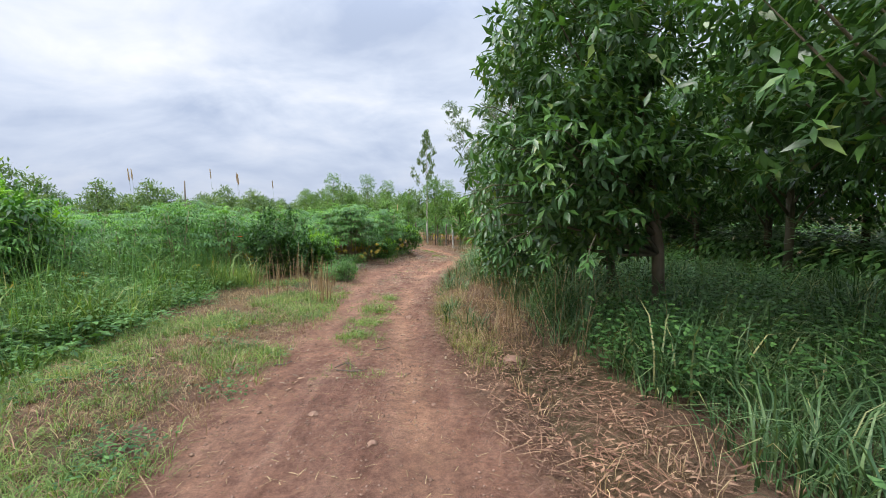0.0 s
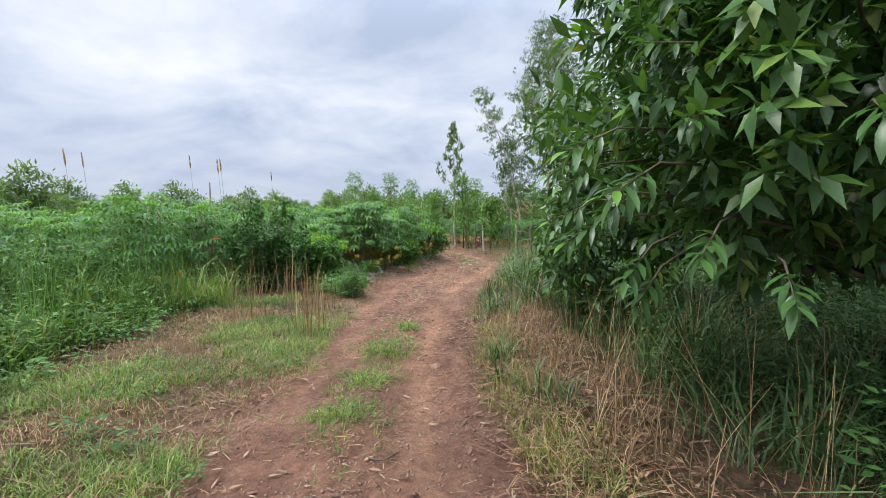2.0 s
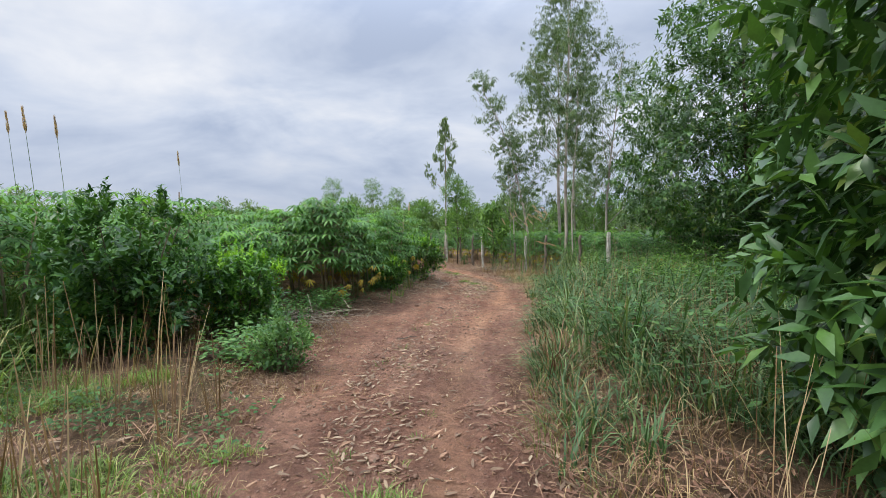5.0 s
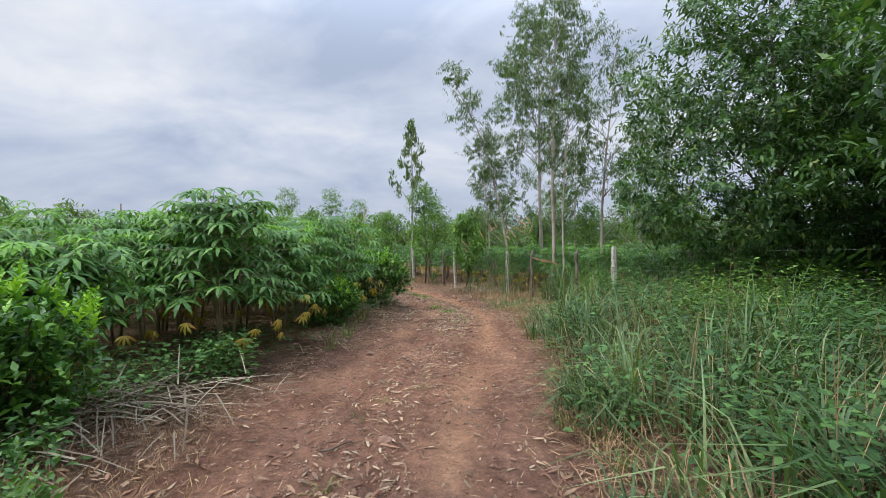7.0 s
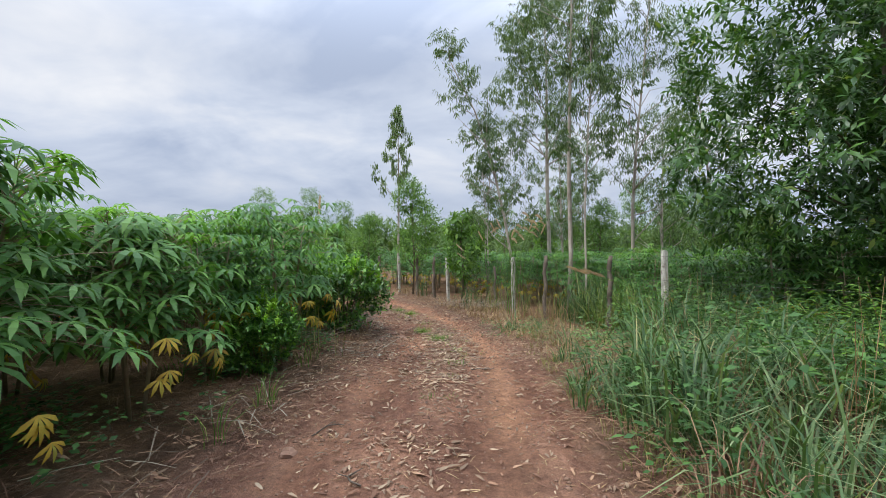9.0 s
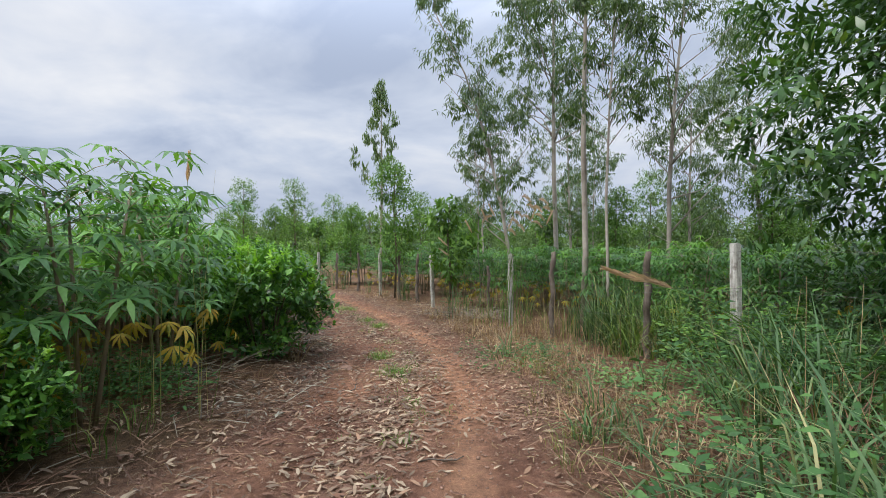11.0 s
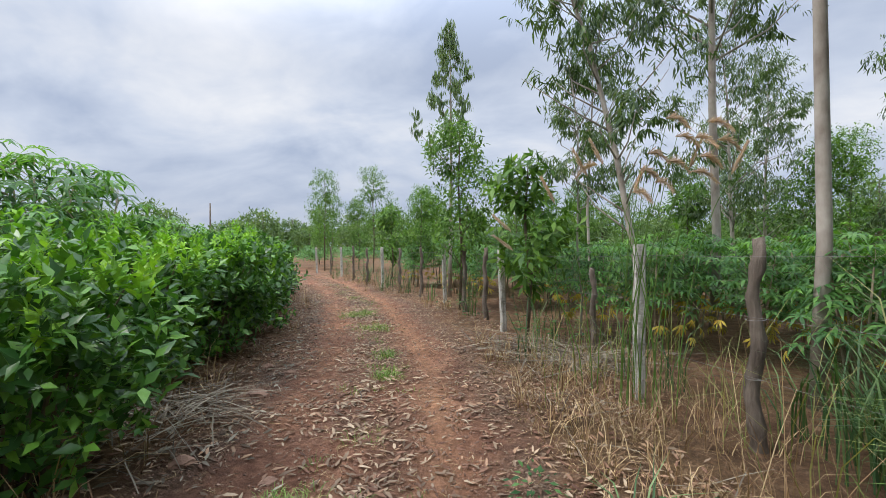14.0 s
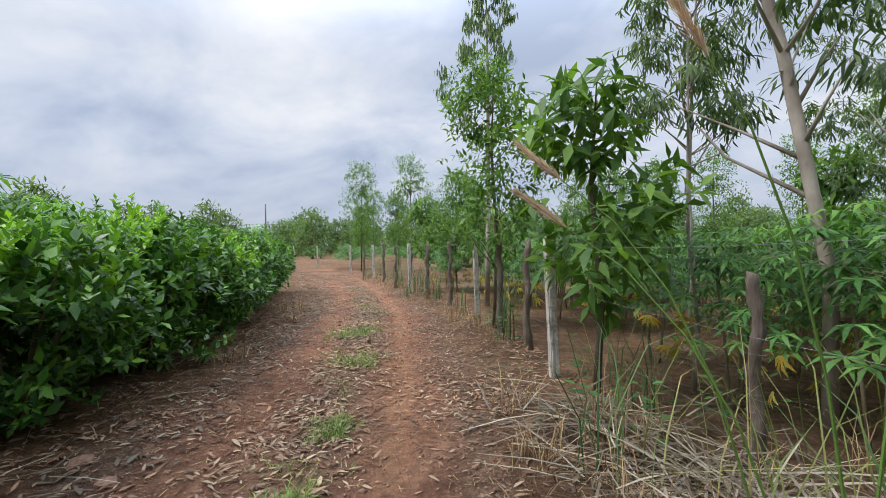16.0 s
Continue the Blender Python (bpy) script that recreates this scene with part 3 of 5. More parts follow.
# ---- single leaves on the branch tips nearest the road ----
def leaf_sprig(tree, base, tip, leaves, young, size):
    """A twig with leaves of their own, given in the tree's space."""
    b, e = Vector(base), Vector(tip)
    bend = b.lerp(e, 0.55) + Vector((0, 0, 0.07))
    put("twig", mesh_of("twig", *tube([b, bend, e], [0.009, 0.006, 0.002], 5), M_ACACIA_BARK, True), tree)
    d = (e - bend).normalized()
    a = d.cross(Vector((0, 0, 1))).normalized()
    c = d.cross(a)
    for k in range(leaves):
        f = 0.25 + 0.75 * k / leaves
        at_point = bend.lerp(e, min(1, f * 1.05))
        w = k * 2.4
        way = (d * (0.5 + 0.5 * f) + (a * math.cos(w) + c * math.sin(w)) * 0.8 + Vector((0, 0, -0.25)) + Vector(rng.normal(scale=0.12, size=3))).normalized()
        side = Vector((0, 0, 1)).cross(way).normalized()
        nor = way.cross(side)
        m = Matrix((way, side, nor)).transposed().to_4x4()
        ob = put("leaf", young if k > leaves - 4 else single_leaf, tree)
        ob.matrix_basis = Matrix.Translation(at_point) @ m @ Matrix.Scale(size * rng.uniform(0.8, 1.25), 4)


FINE_LEAF = ([(0, 0, 0), (0.18, 0.075, 0.02), (0.18, 0, 0), (0.18, -0.075, 0.02), (0.42, 0.125, 0.02), (0.42, 0, -0.01), (0.42, -0.125, 0.02), (0.7, 0.1, -0.02), (0.7, 0, -0.05), (0.7, -0.1, -0.02), (1, 0, -0.16)],
             [(0, 2, 1), (0, 3, 2), (1, 2, 5, 4), (2, 3, 6, 5), (4, 5, 8, 7), (5, 6, 9, 8), (7, 8, 10), (8, 9, 10)])
single_leaf = mesh_of("leaf", *FINE_LEAF, M_ACACIA, True)
bright_leaf = mesh_of("leaf", *FINE_LEAF, M_ACACIA_TIP, True)
crown_base = Vector((2.86, 5.74, ground_z(2.86, 5.74)))
for base, tip in (((0.9, 5.8, 1.95), (0.3, 5.58, 1.74)), ((0.95, 5.6, 1.85), (0.36, 5.45, 1.66)), ((0.95, 5.5, 1.6), (0.27, 5.38, 1.44)), ((0.9, 5.3, 1.5), (0.36, 5.26, 1.33)),
                  ((1.0, 5.0, 1.75), (0.36, 4.42, 1.58)), ((0.9, 5.1, 1.95), (0.26, 4.85, 1.8)), ((0.9, 5.4, 2.4), (0.4, 5.2, 2.5)), ((0.9, 5.6, 2.8), (0.4, 5.5, 2.9))):
    leaf_sprig(first, Vector(base) - crown_base, Vector(tip) - crown_base, 14, bright_leaf, 0.145)
for base, tip in (((0.95, 5.2, 1.6), (0.5, 5.0, 1.5)), ((1.0, 5.2, 1.4), (0.6, 4.95, 1.15)), ((1.2, 5.0, 1.5), (0.8, 4.6, 1.3)), ((1.1, 5.3, 1.3), (0.7, 5.05, 1.0)), ((1.3, 4.9, 1.3), (1.0, 4.3, 1.15)),
                  ((1.2, 5.0, 1.9), (0.7, 4.6, 1.9)), ((1.2, 5.0, 2.2), (0.6, 4.8, 2.3)), ((1.5, 4.7, 1.9), (1.1, 4.1, 1.8)), ((1.5, 4.7, 2.3), (1.0, 4.2, 2.4)), ((1.6, 4.6, 1.4), (1.3, 4.0, 1.1))):
    leaf_sprig(first, Vector(base) - crown_base, Vector(tip) - crown_base, 13, single_leaf, 0.14)

# ---- eucalyptus trees along the fence ----
def eucalypt(where, height, clear, radius, lean, girth, twigs, label, size=0.14, gap=0.1, clumps=16):
    """Leaf clumps set round a slim trunk from the clear height up."""
    lx, ly = lean
    trunk = [(lx * f * f, ly * f * f, height * f - 0.1) for f in (0, 0.15, 0.35, 0.55, 0.75, 0.95)]
    trunk = [(x + 0.04 * math.sin(i * 2.1), y + 0.04 * math.cos(i * 1.7), z) for i, (x, y, z) in enumerate(trunk)]
    blobs = []
    for i in range(clumps):
        g = i / (clumps - 1)
        f = clear + (1 - clear) * g
        a = i * 2.4 + rng.uniform(-0.4, 0.4)
        wide = radius * (0.55 + 0.9 * math.sin(math.pi * min(1.0, 0.18 + 0.78 * g)))
        off = wide * rng.uniform(0.35, 0.75) * (1 - 0.75 * g ** 4)
        r = radius * rng.uniform(0.42, 0.62)
        blobs.append(((lx * f * f + off * math.cos(a), ly * f * f + off * math.sin(a), height * f), (r, r, r * 0.8), twigs / clumps))
    return make_tree("eucalyptus_tree", where, label, trunk, [girth, girth * 0.9, girth * 0.8, girth * 0.6, girth * 0.4, 0.012], blobs, M_EUCALYPT, M_EUCALYPT_BARK, SICKLE, size, 11, 1.1, gap=gap, extra=2)


def tassel_eucalypt(where, height, label):
    """A pointed tree whose leaves hang in long tassels."""
    trunk = [(0.05 * math.sin(3 * f), 0.03 * f, height * f - 0.1) for f in (0, 0.2, 0.4, 0.6, 0.8, 1.0)]
    blobs = []
    for i in range(22):
        g = i / 21
        off = 1.25 * (1 - g) ** 0.85 * rng.uniform(0.4, 1.0)
        a = i * 2.4
        blobs.append(((off * math.cos(a), off * math.sin(a), height * (0.56 + 0.42 * g)), (0.2, 0.2, 0.42 - 0.15 * g), 14))
    return make_tree("eucalyptus_tree", where, label, trunk, [0.055, 0.05, 0.045, 0.035, 0.02, 0.008], blobs, M_TASSEL, M_EUCALYPT_BARK, SICKLE, 0.18, 9, 4.0, gap=-0.2, extra=1)


SLENDER = "slender eucalyptus with pale smooth bark and drooping leaves"
eucalypt(stand(4.05, 26.5), 10.8, 0.52, 1.75, (-0.1, 0.2), 0.075, 2500, SLENDER, 0.15, 0.28)
eucalypt(stand(3.38, 22.7), 10.2, 0.62, 1.5, (0.1, 0.1), 0.062, 1500, SLENDER, 0.125, 0.28)
eucalypt(stand(2.5, 25.0), 7.9, 0.33, 1.1, (-2.1, 0.2), 0.05, 820, "thin leaning eucalyptus with sparse drooping leaves", 0.15, 0.28, 20)
eucalypt(stand(1.8, 25.7), 4.4, 0.55, 0.5, (-0.1, 0.1), 0.02, 150, "thin young eucalyptus with sparse leaves", 0.12, 0.1, 8)
tassel_eucalypt(stand(-1.15, 30.8), 7.75, "pointed young eucalyptus with pale hanging leaf tassels")
eucalypt(stand(2.24, 28.0), 6.2, 0.5, 0.8, (0.1, 0), 0.035, 500, "thin young eucalyptus with sparse leaves")
eucalypt(stand(4.5, 21.8), 7.6, 0.42, 1.15, (0.6, 0.2), 0.045, 1200, "thin eucalyptus leaning over the cassava field", 0.11, 0.28)
eucalypt(stand(3.28, 21.5), 7.0, 0.55, 0.75, (0.25, 0.1), 0.028, 520, "very thin eucalyptus with a wavering trunk")
eucalypt(stand(8.5, 24.5), 7.4, 0.36, 1.2, (-0.5, 0.3), 0.05, 1000, "leaning eucalyptus by the fence corner post", 0.12, 0.25)
eucalypt(stand(5.6, 29.5), 6.6, 0.32, 1.2, (-0.2, 0.2), 0.05, 1000, "bushy young eucalyptus beyond the fence", 0.13)
eucalypt(stand(8.6, 27.5), 6.8, 0.3, 1.35, (0.2, 0.2), 0.05, 1050, "bushy young eucalyptus beyond the fence", 0.13)
eucalypt(stand(7.2, 31.5), 6.4, 0.35, 1.1, (0.1, 0.0), 0.045, 750, "bushy young eucalyptus beyond the fence", 0.14)

# ---- cassava ----
def cassava(where, height, spread, leaves, label, yellow=5, apart=False):
    t = thing("cassava_plant", where, label, "cassava plant", "cassava in the field")
    tops = []
    for j in range(3):
        a = j * 2.1 + rng.random()
        top = Vector((0.25 * spread * math.cos(a), 0.25 * spread * math.sin(a), height * rng.uniform(0.8, 0.95)))
        bend = Vector((0.14 * math.cos(a), 0.14 * math.sin(a), height * 0.45))
        shape = tube([(0.05 * math.cos(a), 0.05 * math.sin(a), -0.06), bend, top], [0.017, 0.014, 0.007], 6)
        put("stem", mesh_of("stem", *shape, M_CASSAVA_STEM, True), t)
        tops.append(top)

    def crown(n, low, high, size, material, name, reach):
        k = rng.integers(0, 3, n)
        f = rng.uniform(low, high, n)
        top = np.array([tuple(tops[i]) for i in k])
        stem = top * f[:, None]
        a = rng.random(n) * 6.283
        lift = 0.75 * (f - 0.62)
        out = unit(np.stack([np.cos(a), np.sin(a), lift * 1.6], 1))
        r = reach * spread * (0.45 + 0.75 * rng.random(n)) * (1.25 - 0.62 * f)
        pos = stem + out * r[:, None]
        way = unit(out * np.array([1, 1, 0.2]) + np.array([0, 0, -0.22]) + rng.normal(scale=0.12, size=(n, 3)))
        up = unit(np.array([0, 0, 1.0]) + 0.5 * out * np.array([1, 1, 0]) + rng.normal(scale=0.15, size=(n, 3)))
        if apart:
            one = mesh_of("leaf", *PALM, material)
            for p, w, u in zip(pos, way, up):
                side = unit(np.cross(u, w))
                m = Matrix((w, side, np.cross(w, side))).transposed().to_4x4()
                put("leaf", one, t).matrix_basis = Matrix.Translation(p) @ m @ Matrix.Scale(size * rng.uniform(0.75, 1.2), 4)
        else:
            whole = put(name, spray(name, PALM_LIGHT, pos, way, up, size * rng.uniform(0.75, 1.2, n), material), t)
        verts, faces = [], []
        for q, p in list(zip(stem, pos))[::1 if apart else 3]:
            shape = [q, (Vector(q) + Vector(p)) / 2 + Vector((0, 0, 0.03)), p]
            if apart:
                put("petiole", mesh_of("petiole", *tube(shape, [0.004, 0.003, 0.002], 4), M_CASSAVA_STEM), t)
            else:
                tube(shape, [0.004, 0.003, 0.002], 3, verts, faces)
        if not apart:
            stalks, bm = mesh_of("stalks", verts, faces, M_CASSAVA_STEM), bmesh.new()
            leafage = whole.data
            leafage.materials.append(M_CASSAVA_STEM)
            stalks.polygons.foreach_set("material_index", [1] * len(stalks.polygons))
            bm.from_mesh(leafage)
            bm.from_mesh(stalks)
            bm.to_mesh(leafage)
            bm.free()

    crown(leaves, 0.5, 1.05, 0.2, M_CASSAVA, "leaf_crown", 0.62)
    crown(max(6, leaves // 7), 0.98, 1.12, 0.15, M_CASSAVA_TIP, "young_leaves", 0.35)
    if yellow:
        n = yellow
        a = rng.random(n) * 6.283
        pos = np.stack([np.cos(a) * 0.62 * spread, np.sin(a) * 0.62 * spread, height * rng.uniform(0.2, 0.45, n)], 1)
        put("withered_leaves", spray("withered_leaves", PALM_FOLDED, pos, np.stack([np.cos(a) * 0.5, np.sin(a) * 0.5, -rng.uniform(0.4, 1.6, n)], 1), np.stack([np.cos(a), np.sin(a), 0.4 + 0 * a], 1), (0.115 if apart else 0.14) * rng.uniform(0.8, 1.2, n), M_YELLOW), t, "withered yellow leaves")
    return t


CASSAVA = "leafy green cassava with palmate leaves and yellowing lower leaves"
kinds = [cassava(stand(-5.1, 14.5), 1.85, 1.05, 120, CASSAVA, 10), cassava(stand(-2.6, 17.2), 1.7, 0.95, 105, CASSAVA, 9), cassava(stand(-4.2, 16.2), 1.75, 1.0, 110, CASSAVA, 9), cassava(stand(-4.1, 19.2), 1.65, 0.9, 95, CASSAVA, 4)]


def field_edge(y):
    """How near the road the cassava comes on its left."""
    return float(np.interp(y, (2, 9, 11.5, 13.5, 15.5, 17.5, 19.5, 22, 26, 30, 40, 60), (-6.6, -6.3, -5.2, -3.2, -2.75, -2.3, -2.6, -3.6, -4.9, -6.8, -14, -32)))


# taller plants standing above the bushes
for k, (x, y, turn, size) in enumerate(((-4.35, 22.4, 40, 1.34), (-5.3, 22.1, 130, 1.36), (-4.9, 23.5, 250, 1.3))):
    tagged(copy_thing(kinds[k], stand(x, y, turn, size)), "tall green cassava rising above the leafy bushes", "cassava plant", "cassava in the field")


near_plants = ((-2.95, 14.35, 1.78, 1.08), (-2.75, 15.6, 1.66, 1.0), (-3.9, 15.3, 1.72, 1.0), (-4.0, 13.3, 1.25, 0.8))
for x, y, h, w in near_plants:
    cassava(stand(x, y), h, w, 250, CASSAVA, 7, True)
rand = random.Random(3)
for row in range(-7, 26):
    y = 3.2 + row * 1.12
    x0 = field_edge(y)
    for col in range(0, 9):
        x = x0 - col * 1.1 + rand.uniform(-0.2, 0.2)
        if x < -15 or any(math.hypot(x - q[0], y - q[1]) < 0.75 for q in near_plants):
            continue
        if rand.random() < 0.06:
            continue
        yy = y + rand.uniform(-0.25, 0.25)
        copy_thing(kinds[rand.randrange(4)], stand(x, yy, rand.uniform(0, 360), rand.uniform(0.85, 1.06)))
for row in range(0, 18):
    y = 17.8 + row * 0.98
    for col in range(0, 7):
        x = fence_x(y) + 1.6 + col * 1.02 + rand.uniform(-0.25, 0.25)
        if rand.random() < 0.1:
            continue
        low = copy_thing(kinds[rand.randrange(4)], stand(x, y + rand.uniform(-0.25, 0.25), rand.uniform(0, 360), rand.uniform(0.7, 0.95)))
        tagged(low, "low green cassava growing behind the wire fence", group="cassava behind the fence")


def far_cassava():
    """The rest of the fields, plant by plant, as one object."""
    pos, way, up = [], [], []
    for i in range(3600):
        y = -6 + 92 * rng.random() ** 1.1
        x = rng.uniform(-75, 40)
        left = x < field_edge(y) - 9.4 or (y > 32.5 and x < along(ROAD_LEFT, y) - 2.0)
        right = (y > 17.5 and x > fence_x(y) + 7.8) or (y > 34.5 and x > fence_x(y) + 1.0)
        if not (left or right) or (x > 4 and y < 19):
            continue
        h = (1.62 if left else 1.4) * rng.uniform(0.85, 1.12)
        n = 24
        d = ball(n, 0.5)
        d[:, 2] = np.abs(d[:, 2])
        pos.append(np.array([x, y, -0.4 if y > 20 else -0.1]) + d * np.array([0.75, 0.75, h * 0.55]) + np.array([0, 0, h * 0.45]))
        way.append(d * np.array([1, 1, 0.1]) + np.array([0, 0, -0.2]))
        up.append(d * 0.5 + np.array([0, 0, 1.0]))
    pos, way, up = np.concatenate(pos), np.concatenate(way), np.concatenate(up)
    me = spray("cassava_field", PALM_FAR, pos, way, up, 0.32 * rng.uniform(0.8, 1.25, len(pos)), M_CASSAVA)
    tagged(new("cassava_field", me), "wide green cassava field reaching to distant trees", "cassava field", kind="stuff")


far_cassava()

# ---- hedge on the road's bend ----
def hedge_bush(where, w, h, twigs, label, leaf=None, size=0.108):
    t = thing("hedge_bush", where, label, "bush", "bushes along the road")
    for i in range(9):
        a = i * 0.7
        shape = tube([(0.1 * math.cos(a), 0.1 * math.sin(a), -0.05), (0.3 * w * math.cos(a), 0.3 * w * math.sin(a), h * 0.4), (0.6 * w * math.cos(a), 0.6 * w * math.sin(a), h * 0.8)], [0.018, 0.012, 0.005], 5)
        put("stem", mesh_of("stem", *shape, M_ACACIA_BARK), t)
    blobs = [((0, 0, h * 0.42), (0.85 * w, 0.85 * w, h * 0.4), twigs * 0.4)]
    for k in range(8):
        a, r = k * 2.4, w * (0.35 + 0.35 * rng.random())
        blobs.append(((r * math.cos(a), r * math.sin(a), h * rng.uniform(0.3, 0.82)), (0.42 * w, 0.42 * w, h * 0.25), twigs * 0.085))
    tips, outs = crown_points(blobs, 1.0, -0.1)
    pos, way, up = twig_leaves(tips, unit(outs + np.array([0, 0, 0.7])), 9, 0.22, -0.1)
    put("leaves", spray("leaves", BROAD, pos, way, up, size * rng.uniform(0.6, 1.3, len(pos)), leaf or M_HEDGE), t)
    # upright shoots with bright leaves in pairs
    for k in range(44):
        c = ball(1)[0] * w * 0.95
        top = h * math.sqrt(max(0.05, 1 - (c[0] ** 2 + c[1] ** 2) / (w * w))) * 0.5 + h * 0.46
        n = int(rng.integers(3, 8))
        lean = np.array([c[0], c[1], 0]) * 0.25
        ends = np.array([np.array([c[0], c[1], top]) + (np.array([0, 0, 1.0]) + lean) * 0.05 * (q - 1.5) for q in range(n)])
        pos, way, up = twig_leaves(ends, np.tile(np.array([0, 0, 1.0]) + lean, (n, 1)), 4, 0.05, -0.25)
        fine = np.repeat(np.linspace(1.15, 0.6, n), 4)
        put("shoot", spray("shoot", BROAD, pos, way, up, size * 0.95 * fine * rng.uniform(0.8, 1.2, len(pos)), (leaf or M_HEDGE_TIP) if k % 3 else (leaf or M_HEDGE)), t)
    return t


HEDGE = "dense bright green leafy bush beside the dirt road"
bushes = [hedge_bush(stand(-1.85, 20.4), 0.88, 1.4, 600, HEDGE), hedge_bush(stand(-2.75, 22.0), 0.9, 1.5, 600, HEDGE)]
for x, y, turn, size in ((-2.95, 23.3, 40, 1.0), (-3.5, 24.6, 130, 1.02), (-4.1, 25.9, 220, 1.0), (-4.9, 27.2, 300, 0.98), (-5.7, 28.6, 20, 0.95), (-6.6, 30.0, 80, 0.95), (-7.6, 31.3, 160, 0.95), (-3.6, 21.9, 200, 1.0), (-4.1, 23.4, 10, 1.05), (-4.8, 24.9, 100, 1.05), (-5.6, 26.5, 320, 1.0)):
    copy_thing(bushes[int(turn / 10) % 2], stand(x, y, turn, size) @ Matrix.Diagonal((1.05, 1.05, 0.96 + 0.24 * ((turn * 7) % 30) / 30, 1)))

# ---- fence ----
def wire_tie(parent, z, radius):
    """A loop of wire round a post or stake."""
    pts = [(radius * math.cos(k * 0.6981), radius * math.sin(k * 0.6981), z + 0.004 * math.sin(k)) for k in range(10)]
    put("wire_tie", mesh_of("wire_tie", *tube(pts, [0.002] * 10, 4), M_WIRE), parent, "rusty loop of tie wire")


def concrete_post(where, height):
    t = thing("fence_post", where, "weathered square concrete fence post with worn edges", "fence post", "fence posts")
    bm = bmesh.new()
    bmesh.ops.create_cube(bm, size=1)
    bmesh.ops.scale(bm, vec=(0.088, 0.088, height + 0.15), verts=bm.verts)
    bmesh.ops.translate(bm, vec=(0, 0, (height - 0.15) / 2), verts=bm.verts)
    bmesh.ops.subdivide_edges(bm, edges=[e for e in bm.edges if abs(e.verts[0].co.z - e.verts[1].co.z) > 0.5], cuts=7)
    bmesh.ops.bevel(bm, geom=[e for e in bm.edges], offset=0.012, segments=2, affect="EDGES")
    for v in bm.verts:
        v.co.x += 0.006 * noise.noise(v.co * 6)
        v.co.y += 0.006 * noise.noise(v.co * 6 + Vector((5, 0, 0)))
    me = bpy.data.meshes.new("shaft")
    bm.to_mesh(me)
    bm.free()
    me.materials.append(M_CONCRETE)
    shaft = put("shaft", me, t)
    for z in (0.5, 0.9, 1.3):
        wire_tie(shaft, z, 0.064)
    return t


def wooden_stake(where, height, girth):
    t = thing("wooden_stake", where, "old dark round timber fence stake with split top", "fence stake", "wooden stakes in the fence")
    pts = [(0.018 * math.sin(i * 0.9), 0.018 * math.cos(i * 1.1), -0.12 + (height + 0.12) * i / 16) for i in range(17)]
    rad = [girth * (1.1 - 0.02 * i + 0.12 * math.sin(i * 2.3)) for i in range(17)]
    verts, faces = tube(pts, rad, 10)
    rough = [Vector(v) for v in verts]
    verts = [(v.x * (1 + 0.5 * noise.noise(v * 14)), v.y * (1 + 0.5 * noise.noise(v * 14 + Vector((3, 0, 0)))), v.z + (0.05 * noise.noise(v * 30) if v.z > height - 0.02 else 0)) for v in rough]
    shaft = put("shaft", mesh_of("shaft", verts, faces, M_OLD_WOOD, True), t)
    for z in (0.5, 0.9):
        wire_tie(shaft, z, girth * 1.25)
    return t


post = concrete_post(stand(1.95, 22.7, 12), 1.4)
for (x, y), turn in zip(FENCE, (0, 8, None, 30, 25, 40, 45, 40, 40, 45)):
    if turn is not None:
        q = copy_thing(post, stand(x, y, turn) @ pose(0, 0, 0, (turn % 7) - 3, (turn % 5) - 2, 0))
stake = wooden_stake(stand(2.48, 21.8), 1.45, 0.05)
for x, y, s in ((1.76, 24.1, 0.78), (0.2, 26.9, 0.95), (-0.35, 28.0, 1.0), (-1.9, 30.5, 0.95), (-2.9, 31.8, 0.95), (-5.0, 34.6, 0.95), (-6.2, 36.2, 1.0), (-8.6, 39.2, 0.95), (3.1, 19.86, 0.93)):
    copy_thing(stake, stand(x, y, x * 90, s))


def fence_wire(a, b, h):
    (x0, y0), (x1, y1) = a, b
    pts = []
    for k in range(9):
        f = k / 8
        pts.append((x0 + (x1 - x0) * f, y0 + (y1 - y0) * f, ground_z(x0, y0) * (1 - f) + ground_z(x1, y1) * f + h - 0.16 * f * (1 - f)))
    tagged(new("fence_wire", mesh_of("fence_wire", *tube(pts, [0.0011] * 9, 4), M_WIRE)), "thin sagging wire strand strung between the fence posts", "fence wire", "fence wires")


for a, b in zip(FENCE[:-1], FENCE[1:]):
    for h in (0.5, 0.9, 1.3):
        fence_wire(a, b, h)

# ---- young trees beyond the fence ----
def sapling(where, height, spread, twigs, label, leaf=M_SAPLING, size=0.13):
    trunk = [(0, 0, -0.08), (0.05, 0.02, height * 0.3), (-0.03, 0.04, height * 0.65), (0.02, 0, height * 0.97)]
    blobs = [((0, 0, height * 0.42), (spread * 0.7, spread * 0.7, height * 0.18), twigs * 0.25), ((0.15, 0.1, height * 0.62), (spread, spread, height * 0.2), twigs * 0.35), ((-0.1, 0, height * 0.84), (spread * 0.7, spread * 0.7, height * 0.18), twigs * 0.4)]
    return make_tree("young_tree", where, label, trunk, [0.035, 0.03, 0.022, 0.006], blobs, leaf, M_ACACIA_BARK, LEAF, size, 7, 0.3, gap=0.1, extra=4, group="young trees by the fence")


